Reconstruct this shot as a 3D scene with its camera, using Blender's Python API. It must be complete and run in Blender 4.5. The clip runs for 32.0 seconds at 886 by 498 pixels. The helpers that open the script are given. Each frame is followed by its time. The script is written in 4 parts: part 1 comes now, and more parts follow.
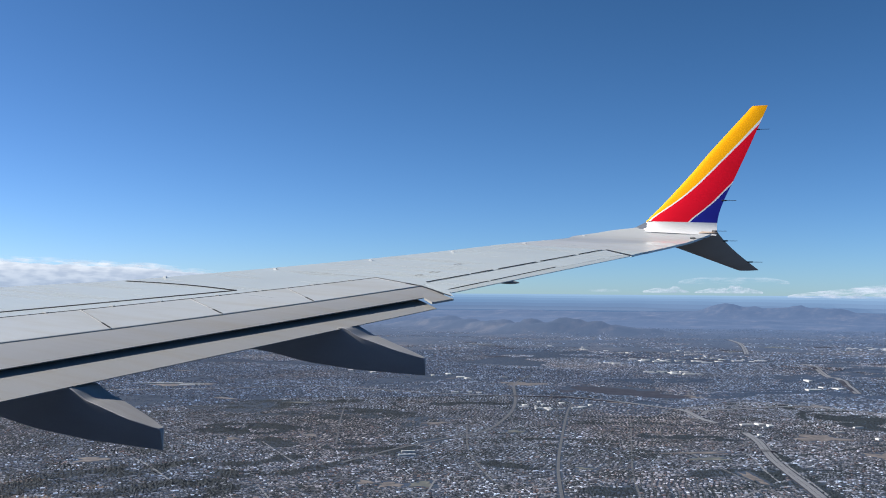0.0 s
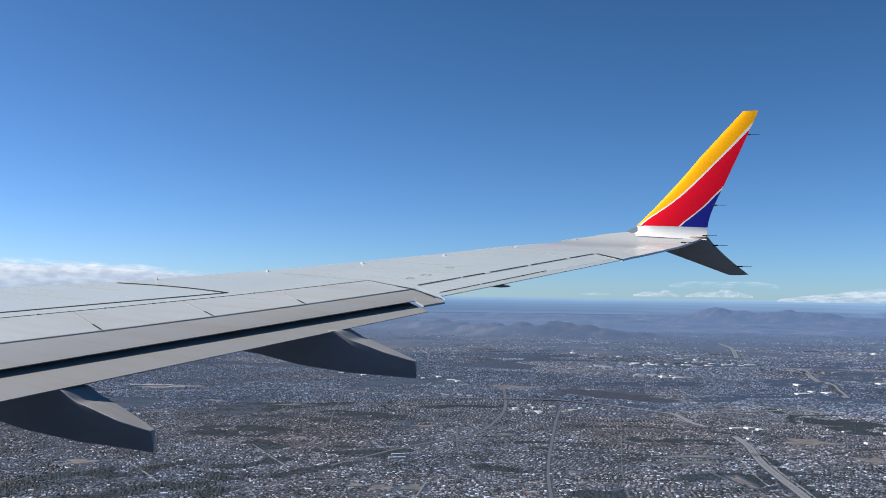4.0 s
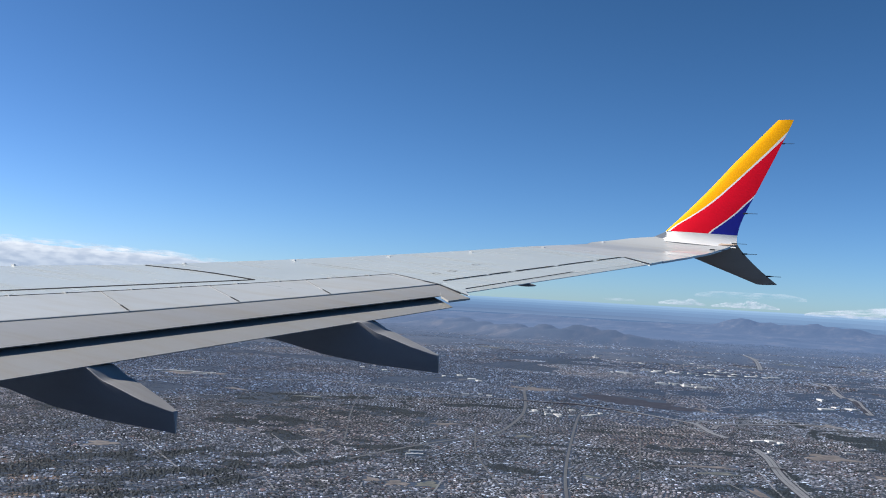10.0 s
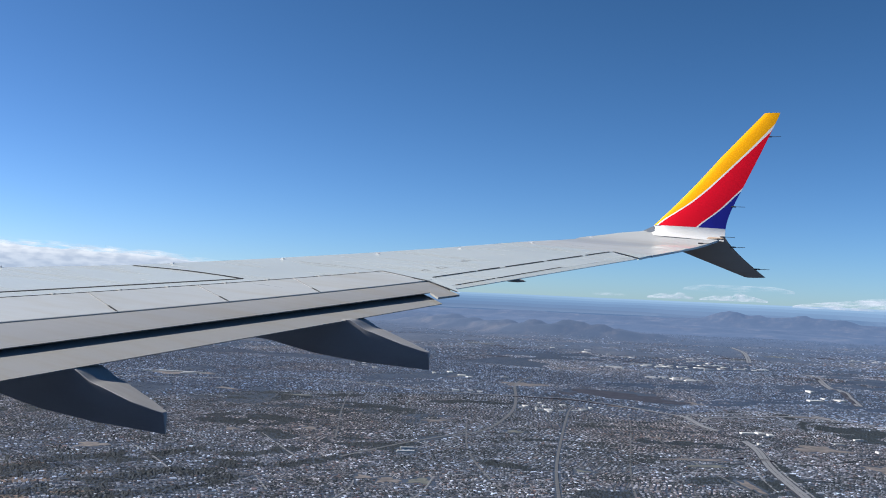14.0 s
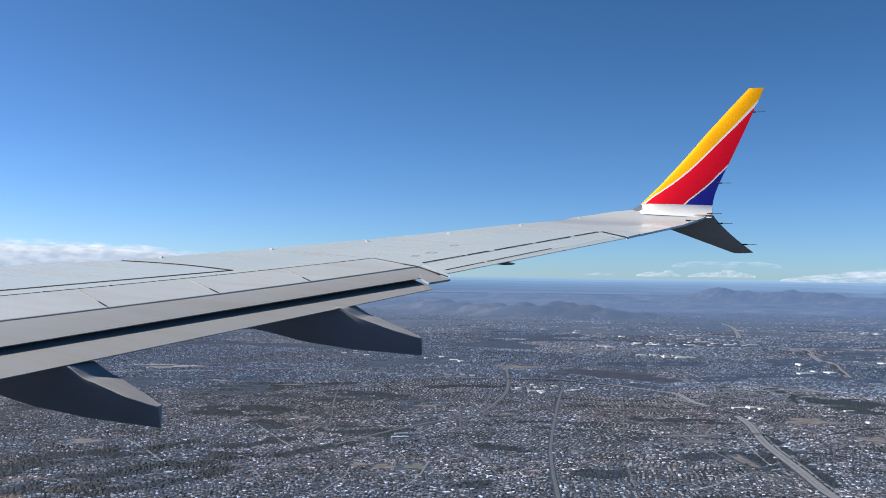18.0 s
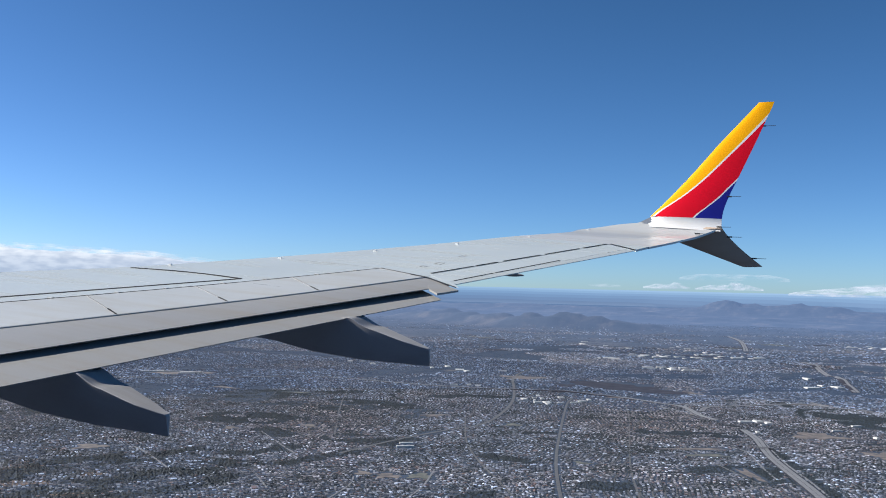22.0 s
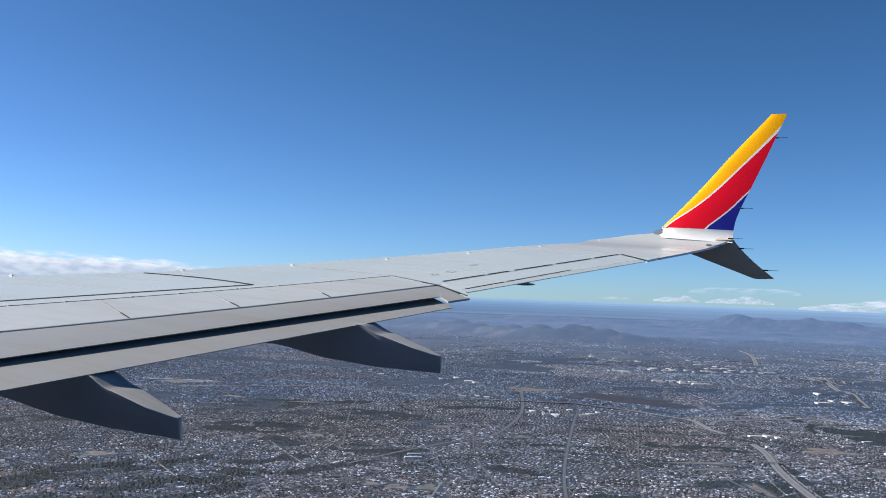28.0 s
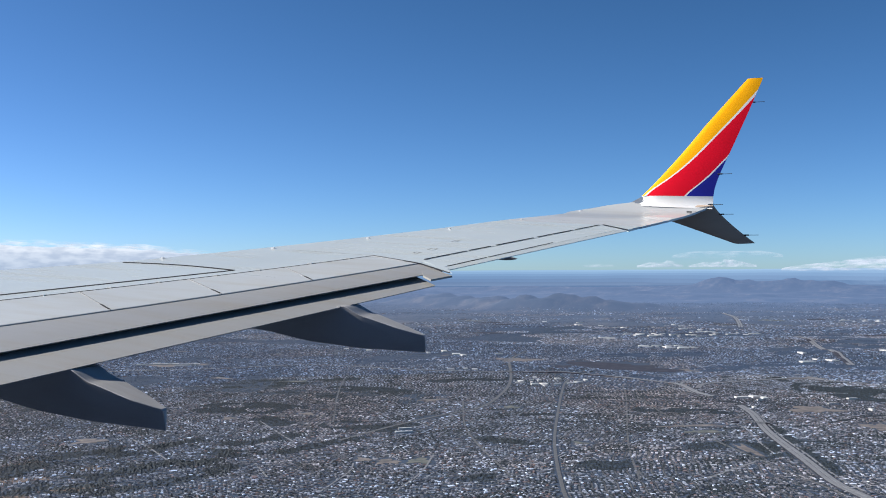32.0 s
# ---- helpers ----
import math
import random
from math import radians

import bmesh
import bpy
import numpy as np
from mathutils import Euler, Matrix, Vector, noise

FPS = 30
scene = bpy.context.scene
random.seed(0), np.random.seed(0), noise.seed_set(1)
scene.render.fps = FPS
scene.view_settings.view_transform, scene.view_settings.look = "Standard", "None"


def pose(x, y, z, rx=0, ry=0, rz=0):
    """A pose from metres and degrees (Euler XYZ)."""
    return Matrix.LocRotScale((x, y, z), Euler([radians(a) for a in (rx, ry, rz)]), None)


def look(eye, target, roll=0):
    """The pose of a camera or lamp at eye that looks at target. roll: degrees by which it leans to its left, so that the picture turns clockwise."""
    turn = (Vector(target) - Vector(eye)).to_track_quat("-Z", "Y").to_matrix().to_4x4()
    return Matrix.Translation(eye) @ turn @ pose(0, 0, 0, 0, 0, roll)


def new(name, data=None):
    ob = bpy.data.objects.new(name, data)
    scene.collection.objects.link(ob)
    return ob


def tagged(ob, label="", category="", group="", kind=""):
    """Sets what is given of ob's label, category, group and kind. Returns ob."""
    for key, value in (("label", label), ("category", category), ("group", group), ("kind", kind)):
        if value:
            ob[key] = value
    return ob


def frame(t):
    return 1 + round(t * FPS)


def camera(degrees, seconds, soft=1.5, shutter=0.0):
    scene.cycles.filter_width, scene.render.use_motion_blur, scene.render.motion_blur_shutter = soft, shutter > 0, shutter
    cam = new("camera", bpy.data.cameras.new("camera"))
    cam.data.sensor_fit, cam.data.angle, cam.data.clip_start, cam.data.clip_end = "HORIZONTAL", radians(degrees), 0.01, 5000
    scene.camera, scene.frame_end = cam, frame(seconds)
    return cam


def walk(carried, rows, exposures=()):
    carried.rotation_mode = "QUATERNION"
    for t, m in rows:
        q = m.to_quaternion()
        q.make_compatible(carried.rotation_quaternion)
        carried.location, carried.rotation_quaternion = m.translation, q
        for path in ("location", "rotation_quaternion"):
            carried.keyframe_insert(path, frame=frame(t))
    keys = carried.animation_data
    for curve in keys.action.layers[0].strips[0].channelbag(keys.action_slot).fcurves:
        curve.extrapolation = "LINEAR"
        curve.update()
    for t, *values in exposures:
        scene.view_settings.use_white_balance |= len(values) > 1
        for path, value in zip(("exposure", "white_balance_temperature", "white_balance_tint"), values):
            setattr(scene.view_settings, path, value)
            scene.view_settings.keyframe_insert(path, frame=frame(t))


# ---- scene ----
cam = camera(49.0, 32.0, soft=1.0)

# seconds, place x y z, tilt, lean, turn (the camera leans against a cabin window; x is aft, y outboard, z up)
ROWS = [
    (0.0, -0.008, 0.015, 0.022, 2.79, -0.51, 23.10),
    (0.5, -0.008, 0.009, 0.044, 2.67, -0.49, 23.03),
    (1.0, -0.003, 0.005, 0.029, 2.72, -0.45, 23.11),
    (1.5, -0.001, -0.001, 0.030, 2.75, -0.39, 23.09),
    (2.0, -0.012, -0.024, 0.029, 2.70, -0.48, 22.93),
    (2.5, -0.016, 0.010, 0.020, 2.78, -0.42, 22.84),
    (3.0, -0.004, -0.006, 0.022, 2.79, -0.46, 22.75),
    (3.5, -0.003, -0.006, 0.030, 2.86, -0.59, 22.64),
    (5.5, -0.006, -0.025, 0.002, 3.09, -1.40, 22.64),
    (6.0, -0.023, 0.007, 0.007, 2.97, -1.65, 22.81),
    (6.5, -0.027, 0.015, 0.004, 2.83, -1.87, 23.14),
    (7.0, -0.001, -0.012, 0.012, 2.63, -2.05, 23.56),
    (7.5, 0.002, -0.004, 0.003, 2.59, -2.13, 23.84),
    (8.0, 0.000, 0.014, 0.003, 2.44, -1.98, 23.99),
    (8.5, -0.010, 0.013, -0.008, 2.44, -1.95, 24.02),
    (9.0, -0.000, -0.000, 0.000, 2.50, -2.30, 24.11),
    (9.5, 0.002, -0.006, -0.006, 2.69, -2.77, 24.05),
    (10.0, -0.015, -0.008, -0.003, 2.82, -3.24, 23.98),
    (10.5, -0.011, -0.005, -0.002, 2.92, -3.56, 23.93),
    (11.0, -0.017, -0.004, -0.011, 2.93, -3.59, 23.85),
    (11.5, -0.002, -0.014, -0.008, 2.83, -3.44, 23.83),
    (12.0, -0.017, -0.005, -0.029, 2.74, -3.16, 23.70),
    (12.5, -0.009, 0.009, -0.003, 2.41, -2.97, 23.75),
    (13.0, -0.017, 0.003, 0.002, 2.26, -2.74, 23.74),
    (13.5, -0.028, -0.029, 0.000, 2.40, -2.67, 23.47),
    (14.0, -0.024, 0.007, -0.002, 2.65, -2.55, 23.35),
    (14.5, -0.031, 0.005, -0.007, 2.95, -2.31, 22.77),
    (16.5, -0.056, 0.010, -0.004, 2.07, -0.81, 21.66),
    (17.0, -0.027, -0.003, 0.005, 1.85, -0.78, 22.13),
    (17.5, -0.035, 0.007, 0.005, 1.77, -0.72, 22.45),
    (18.0, -0.034, -0.001, -0.005, 1.80, -0.70, 22.72),
    (18.5, -0.009, -0.014, 0.005, 1.84, -0.76, 22.95),
    (19.0, -0.024, -0.002, 0.003, 1.99, -0.81, 22.97),
    (19.5, -0.025, -0.005, 0.002, 2.09, -0.84, 23.01),
    (20.0, -0.022, 0.005, 0.005, 2.11, -0.93, 23.06),
    (20.5, -0.052, -0.005, 0.001, 2.17, -1.07, 22.98),
    (21.0, -0.040, -0.003, 0.005, 2.21, -1.23, 23.07),
    (21.5, -0.057, -0.009, 0.012, 2.26, -1.39, 23.03),
    (22.0, -0.049, -0.005, 0.009, 2.35, -1.39, 23.13),
    (22.5, -0.045, -0.000, -0.019, 2.47, -1.31, 23.26),
    (23.0, -0.046, 0.001, -0.003, 2.39, -1.39, 23.30),
    (23.5, 0.004, -0.010, 0.009, 2.34, -1.42, 23.52),
    (24.0, -0.039, -0.008, -0.010, 2.47, -1.35, 23.39),
    (24.5, -0.024, -0.015, -0.005, 2.54, -1.37, 23.42),
    (25.0, -0.030, -0.020, -0.008, 2.59, -1.37, 23.36),
    (25.5, -0.055, -0.010, -0.009, 2.65, -1.41, 23.24),
    (27.5, -0.046, -0.026, -0.014, 2.90, -1.86, 23.63),
    (28.0, -0.060, -0.028, -0.024, 2.98, -1.95, 23.68),
    (28.5, -0.063, -0.021, -0.013, 2.93, -2.01, 23.65),
    (29.0, -0.052, -0.029, -0.021, 2.92, -1.91, 23.57),
    (29.5, -0.009, -0.030, -0.000, 2.73, -1.72, 23.60),
    (30.0, -0.046, -0.029, 0.001, 2.51, -1.46, 23.37),
    (30.5, -0.066, 0.005, 0.004, 2.30, -0.95, 23.24),
    (31.0, -0.071, 0.005, 0.021, 1.98, -0.49, 23.12),
    (31.5, -0.078, 0.015, 0.023, 1.72, -0.06, 22.91),
    (32.0, -0.050, 0.008, 0.018, 1.46, 0.27, 22.78),
]
walk(cam, [(t, pose(x, y, z, 90 + tilt, lean, turn)) for t, x, y, z, tilt, lean, turn in ROWS], [(0.0, 1.02), (12.0, 1.03), (18.0, 1.07), (32.0, 1.08)])

# ---------------------------------------------------------------- light
SUN_TO = Vector((-1.0, -0.20, 0.57)).normalized()
world = bpy.data.worlds.new("sky")
scene.world = world
world.use_nodes = True
wn, wl = world.node_tree.nodes, world.node_tree.links
wn.clear()
sky = wn.new("ShaderNodeTexSky")
sky.sky_type = "NISHITA"
sky.sun_disc = False
sky.sun_elevation = math.asin(SUN_TO.z)
sky.sun_rotation = math.atan2(SUN_TO.x, SUN_TO.y)
sky.altitude, sky.air_density, sky.dust_density, sky.ozone_density = 2500, 0.8, 1.8, 3.0
back = wn.new("ShaderNodeBackground")
back.inputs["Strength"].default_value = 0.075
wout = wn.new("ShaderNodeOutputWorld")
# the air's colour, channel by channel: paler towards the horizon, deeper overhead
split, joined = wn.new("ShaderNodeSeparateColor"), wn.new("ShaderNodeCombineColor")
wl.new(sky.outputs[0], split.inputs[0])
for c, (gain, power) in enumerate(((0.318, 1.36), (0.484, 1.2), (0.486, 1.29))):
    v = split.outputs[c]
    for op, value in (("MINIMUM", 9.0), ("POWER", power), ("MULTIPLY", gain)):
        k = wn.new("ShaderNodeMath")
        k.operation, k.inputs[1].default_value = op, value
        wl.new(v, k.inputs[0])
        v = k.outputs[0]
    wl.new(v, joined.inputs[c])
wl.new(joined.outputs[0], back.inputs[0])
wl.new(back.outputs[0], wout.inputs[0])

sun = new("sun", bpy.data.lights.new("sun", "SUN"))
sun.data.energy, sun.data.angle, sun.data.color = 4.8, radians(0.55), (1.0, 0.96, 0.905)
sun.matrix_world = look(SUN_TO * 60, (0, 0, 0))


# ---------------------------------------------------------------- materials
class Mat:
    """A node material with a Principled shader and short-hand for noise."""

    def __init__(self, name, rough=0.5, metal=0.0, color=(0.5, 0.5, 0.5), spec=0.5):
        self.m = bpy.data.materials.new(name)
        self.m.use_nodes = True
        self.n, self.l = self.m.node_tree.nodes, self.m.node_tree.links
        self.p = self.n["Principled BSDF"]
        self.p.inputs["Roughness"].default_value = rough
        self.p.inputs["Metallic"].default_value = metal
        self.p.inputs["Specular IOR Level"].default_value = spec
        self.p.inputs["Base Color"].default_value = (*color, 1)
        self.co = None

    def coords(self, scale=(1, 1, 1)):
        if self.co is None:
            self.co = self.n.new("ShaderNodeNewGeometry").outputs["Position"]
        if scale == (1, 1, 1):
            return self.co
        v = self.n.new("ShaderNodeVectorMath")
        v.operation = "MULTIPLY"
        self.l.new(self.co, v.inputs[0])
        v.inputs[1].default_value = scale
        return v.outputs[0]

    def noise(self, scale, detail=4.0, rough=0.55, stretch=(1, 1, 1)):
        k = self.n.new("ShaderNodeTexNoise")
        k.inputs["Scale"].default_value, k.inputs["Detail"].default_value, k.inputs["Roughness"].default_value = scale, detail, rough
        self.l.new(self.coords(stretch), k.inputs["Vector"])
        return k.outputs["Fac"]

    def voronoi(self, scale, stretch=(1, 1, 1)):
        k = self.n.new("ShaderNodeTexVoronoi")
        k.inputs["Scale"].default_value = scale
        self.l.new(self.coords(stretch), k.inputs["Vector"])
        return k

    def ramp(self, fac, stops, interp="LINEAR"):
        r = self.n.new("ShaderNodeValToRGB")
        r.color_ramp.interpolation = interp
        e = r.color_ramp.elements
        while len(e) < len(stops):
            e.new(0.5)
        for k, (at, c) in zip(e, stops):
            k.position, k.color = at, (*c, 1)
        self.l.new(fac, r.inputs[0])
        return r.outputs[0]

    def mix(self, a, b, fac, mode="MIX"):
        x = self.n.new("ShaderNodeMix")
        x.data_type, x.blend_type = "RGBA", mode
        for k, v in ((0, fac), (6, a), (7, b)):
            if hasattr(v, "is_linked"):
                self.l.new(v, x.inputs[k])
            else:
                x.inputs[k].default_value = v if k == 0 else (*v, 1)
        return x.outputs[2]

    def base(self, c):
        self.l.new(c, self.p.inputs["Base Color"])
        return self

    def roughness(self, fac, lo, hi):
        r = self.n.new("ShaderNodeMapRange")
        r.inputs["To Min"].default_value, r.inputs["To Max"].default_value = lo, hi
        self.l.new(fac, r.inputs["Value"])
        self.l.new(r.outputs[0], self.p.inputs["Roughness"])
        return self

    def bump(self, fac, strength, distance):
        b = self.n.new("ShaderNodeBump")
        b.inputs["Strength"].default_value, b.inputs["Distance"].default_value = strength, distance
        self.l.new(fac, b.inputs["Height"])
        self.l.new(b.outputs[0], self.p.inputs["Normal"])
        return self

    def sheen(self, weight):
        """A blue gloss at grazing angles that stands in for haze."""
        self.p.inputs["Sheen Weight"].default_value, self.p.inputs["Sheen Roughness"].default_value = weight, 0.5
        self.p.inputs["Sheen Tint"].default_value = (0.55, 0.72, 1.0, 1)

    def island(self):
        return self.n.new("ShaderNodeNewGeometry").outputs["Random Per Island"]


def grey(v):
    return (v, v, v)


def paint(name, tone, rough=0.32, dirt=0.12, stain=(1.0, 0.96, 0.9)):
    """Aircraft paint with chordwise streaks and fine grime."""
    k = Mat(name, rough)
    streak = k.noise(1.0, 5, 0.6, (0.7, 5.0, 1.0))
    cloud = k.noise(0.6, 3)
    dark = tuple(c * (1 - 2.4 * dirt) * s for c, s in zip(tone, stain))
    light = tuple(min(1, c * (1 + 0.5 * dirt)) for c in tone)
    c1 = k.ramp(streak, [(0.3, dark), (0.52, tone), (0.75, light)])
    c2 = k.ramp(cloud, [(0.3, grey(0.9)), (0.7, grey(1.0))])
    fine = k.ramp(k.noise(60, 2), [(0.3, grey(0.95)), (0.7, grey(1.0))])
    k.base(k.mix(k.mix(c1, c2, 1.0, "MULTIPLY"), fine, 1.0, "MULTIPLY"))
    k.roughness(streak, rough + 0.1, rough - 0.06)
    k.bump(k.noise(2.2, 2), 0.04, 0.01)
    return k.m


WING_GREY = paint("wing_grey_paint", (0.515, 0.56, 0.55), 0.24, 0.025)
TIP_GREY = paint("tip_grey_paint", (0.49, 0.505, 0.505), 0.28, 0.03)
TIP_GLOSS = TIP_GREY.node_tree.nodes["Principled BSDF"]
TIP_GLOSS.inputs["Coat Roughness"].default_value, TIP_GLOSS.inputs["Coat IOR"].default_value = 0.05, 1.6
# the polished skin turns up more and more towards the winglet
tip = TIP_GREY.node_tree
sep = tip.nodes.new("ShaderNodeSeparateXYZ")
tip.links.new(tip.nodes.new("ShaderNodeNewGeometry").outputs["Position"], sep.inputs[0])
turn_up = [tip.nodes.new("ShaderNodeMath") for _ in range(4)]
for k, (op, v) in zip(turn_up, (("SUBTRACT", 14.95), ("MAXIMUM", 0.0), ("POWER", 2.0), ("MULTIPLY", 0.45))):
    k.operation, k.inputs[1].default_value = op, v
tip.links.new(sep.outputs[1], turn_up[0].inputs[0])
for a, b in zip(turn_up, turn_up[1:]):
    tip.links.new(a.outputs[0], b.inputs[0])
curl = tip.nodes.new("ShaderNodeBump")
curl.inputs["Strength"].default_value, curl.inputs["Distance"].default_value = 1.0, 1.0
tip.links.new(turn_up[3].outputs[0], curl.inputs["Height"])
tip.links.new(curl.outputs[0], TIP_GLOSS.inputs["Coat Normal"])
waxed = tip.nodes.new("ShaderNodeMapRange")
waxed.inputs["From Min"].default_value, waxed.inputs["From Max"].default_value, waxed.inputs["To Max"].default_value = 14.5, 15.0, 0.85
tip.links.new(sep.outputs[1], waxed.inputs["Value"])
tip.links.new(waxed.outputs[0], TIP_GLOSS.inputs["Coat Weight"])
SPOILER_GREY = paint("spoiler_grey_paint", (0.475, 0.49, 0.475), 0.28, 0.03)
FLAP_GREY = paint("flap_grey_paint", (0.30, 0.297, 0.283), 0.34, 0.015, (1.0, 0.95, 0.88))
FAIRING_GREY = paint("fairing_grey_paint", (0.35, 0.35, 0.355), 0.5, 0.05)
JOINT_GREY = paint("joint_grey_paint", (0.17, 0.175, 0.185), 0.6, 0.05)
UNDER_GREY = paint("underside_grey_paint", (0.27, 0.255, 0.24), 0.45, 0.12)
BLADE_GREY = paint("lower_blade_paint", (0.50, 0.38, 0.29), 0.5, 0.06)
WHITE_PAINT = paint("white_paint", (0.78, 0.78, 0.77), 0.28, 0.04)
YELLOW_PAINT = paint("yellow_paint", (0.90, 0.40, 0.004), 0.28, 0.03)
RED_PAINT = paint("red_paint", (0.74, 0.006, 0.022), 0.26, 0.04)
BLUE_PAINT = paint("blue_paint", (0.018, 0.022, 0.26), 0.28, 0.04)
for k in (YELLOW_PAINT, RED_PAINT, BLUE_PAINT):
    k.node_tree.nodes["Principled BSDF"].inputs["Specular IOR Level"].default_value = 0.22
SEAM = Mat("dark_sealant", 0.9, 0, (0.02, 0.021, 0.025), 0.1).m
LINE_PAINT = Mat("black_line_paint", 0.9, 0, (0.02, 0.02, 0.024), 0.1).m
SLATE = Mat("slate_lens", 0.2, 0, (0.15, 0.17, 0.20)).m
WICK = Mat("black_composite", 0.6, 0, (0.03, 0.03, 0.03)).m


# ---------------------------------------------------------------- mesh helpers
def mesh_of(name, verts, faces, material, smooth=None):
    me = bpy.data.meshes.new(name)
    me.from_pydata([tuple(v) for v in verts], [], faces)
    bm = bmesh.new()
    bm.from_mesh(me)
    bmesh.ops.remove_doubles(bm, verts=bm.verts, dist=1e-5)
    bmesh.ops.dissolve_degenerate(bm, edges=bm.edges, dist=1e-6)
    bmesh.ops.recalc_face_normals(bm, faces=bm.faces)
    bm.to_mesh(me)
    bm.free()
    me.materials.append(material)
    if smooth:
        for p in me.polygons:
            p.use_smooth = True
        me.set_sharp_from_angle(angle=radians(smooth))
    return me


def part(name, verts, faces, material, parent=None, label="", smooth=None):
    ob = new(name, mesh_of(name, verts, faces, material, smooth))
    ob.parent = parent
    return tagged(ob, label) if label else ob


def loft(rings, caps=True, closed=True):
    """Verts and faces of a skin over rings of points, each with the same count."""
    n = len(rings[0])
    verts = [p for r in rings for p in r]
    faces = []
    for i in range(len(rings) - 1):
        for j in range(n if closed else n - 1):
            k = (j + 1) % n
            faces.append((i * n + j, i * n + k, (i + 1) * n + k, (i + 1) * n + j))
    if caps:
        faces.append(tuple(range(n)))
        faces.append(tuple(range((len(rings) - 1) * n, len(rings) * n)))
    return verts, faces


def lerp(a, b, t):
    return a + (b - a) * t


# ---------------------------------------------------------------- the wing's plan
H, RISE, FALL = 1.8015, 0.16433, -0.07147


def zw(x, y, off=0.0):
    """Height of the wing's upper surface, which curls up towards the tip."""
    return -H + off + RISE * y + FALL * x + 0.21 * max(0.0, y - 14.7) ** 2


LEAD = [(-0.8, -15.2), (1.5, -13.2), (4.0, -11.2), (6.0, -9.72), (7.6, -8.63), (8.675, -7.60), (10.157, -6.69), (11.35, -6.03),
        (12.6, -5.41), (13.99, -4.82), (15.1, -4.15), (15.45, -3.62), (15.6, -3.2)]
TRAIL = [(-0.8, -7.1), (1.5, -6.424), (13.45, -2.904), (14.87, -2.53), (15.3, -2.24), (15.6, -2.02)]


def along(table, y):
    return float(np.interp(y, [a for a, _ in table], [b for _, b in table]))


def lead(y):
    return sum(along(LEAD, y + d) for d in (-0.3, 0.0, 0.3)) / 3 if y < 15 else along(LEAD, y)


def trail(y):
    return along(TRAIL, y)


def hinge(y):
    return -10.914 + 0.5698 * y + 0.043 - 0.025 * (y - 8.3) ** 2


def spoiler_end(y):
    return -9.190 + 0.4824 * y + 0.04 - 0.018 * (y - 7.75) ** 2


def flap_end(y):
    return -7.864 + 0.3941 * y


def aft_nose(y):
    return -7.85 + 0.362 * y


def aft_end(y):
    return -6.814 + 0.3103 * y


def inner_rear(y):
    return hinge(y) if y > 4 else lerp(hinge(4), -9.6, (4 - y) / 4.6)


def aileron_hinge(y):
    return -7.563 + 0.3028 * y


def strip(front, rear, yf, yr, prof, steps=24):
    """A spanwise strip between two lines of the plan. yf, yr: its ends on each line; prof: its closed profile as (chord, height)."""
    rings = []
    for i in range(steps + 1):
        s = i / steps
        a, b = lerp(*yf, s), lerp(*yr, s)
        xa, xb = front(a), rear(b)
        ring = []
        for c, off in prof:
            x, y = lerp(xa, xb, c), lerp(a, b, c)
            ring.append((x, y, zw(x, y, off)))
        rings.append(ring)
    return loft(rings)


def slab(corners, th=0.04, off=0.0):
    top = [(x, y, zw(x, y, off)) for x, y in corners]
    low = [(x, y, zw(x, y, off - th)) for x, y in corners]
    return loft([low, top])


def line_on_wing(points, width, off=0.003, th=0.002, closed=False):
    """A thin painted or sealed line that follows the wing's skin."""
    rings = []
    for i, (x, y) in enumerate(points):
        x0, y0 = points[max(0, i - 1)]
        x1, y1 = points[min(len(points) - 1, i + 1)]
        d = Vector((x1 - x0, y1 - y0)).normalized()
        nx, ny = -d.y * width / 2, d.x * width / 2
        ring = []
        for sx, o in ((1, off), (-1, off), (-1, off - th - 0.004), (1, off - th - 0.004)):
            ring.append((x + nx * sx, y + ny * sx, zw(x + nx * sx, y + ny * sx, o)))
        rings.append(ring)
    return loft(rings)


wing = tagged(new("airliner_wing"), "light grey painted airliner wing with raised winglet and stowed spoilers", "aircraft wing")
wing.location = (-6.5, 8.0, 0.0)
wing_home = Matrix.Translation((6.5, -8.0, 0.0))


def wpart(name, geo, material, label="", smooth=30, parent=None):
    ob = part(name, geo[0], geo[1], material, parent or wing, label, smooth)
    if parent is None:
        ob.matrix_parent_inverse = wing_home
    return ob


def wing_section(y, rear, n=16):
    """Closed section: the upper skin from nose to the rear line and the lower skin back."""
    xl, xr = lead(y), rear(y)
    chord = trail(y) - xl
    up, low = [], []
    for i in range(n + 1):
        c = (i / n) ** 1.6
        x = lerp(xl, xr, c)
        f = (x - xl) / chord
        thick = chord * 0.42 * (f ** 0.5) * (1 - f) * (1 - f) ** 0.25 * 0.55 + 0.03
        up.append((x, y, zw(x, y)))
        low.append((x, y, zw(x, y) - thick))
    nose = [(xl - 0.055, y, zw(xl, y) - 0.02), (xl - 0.075, y, zw(xl, y) - 0.05)]
    return nose[::-1] + up + low[::-1]


def box_between(y0, y1, rear, steps):
    return loft([wing_section(lerp(y0, y1, i / steps), rear) for i in range(steps + 1)])


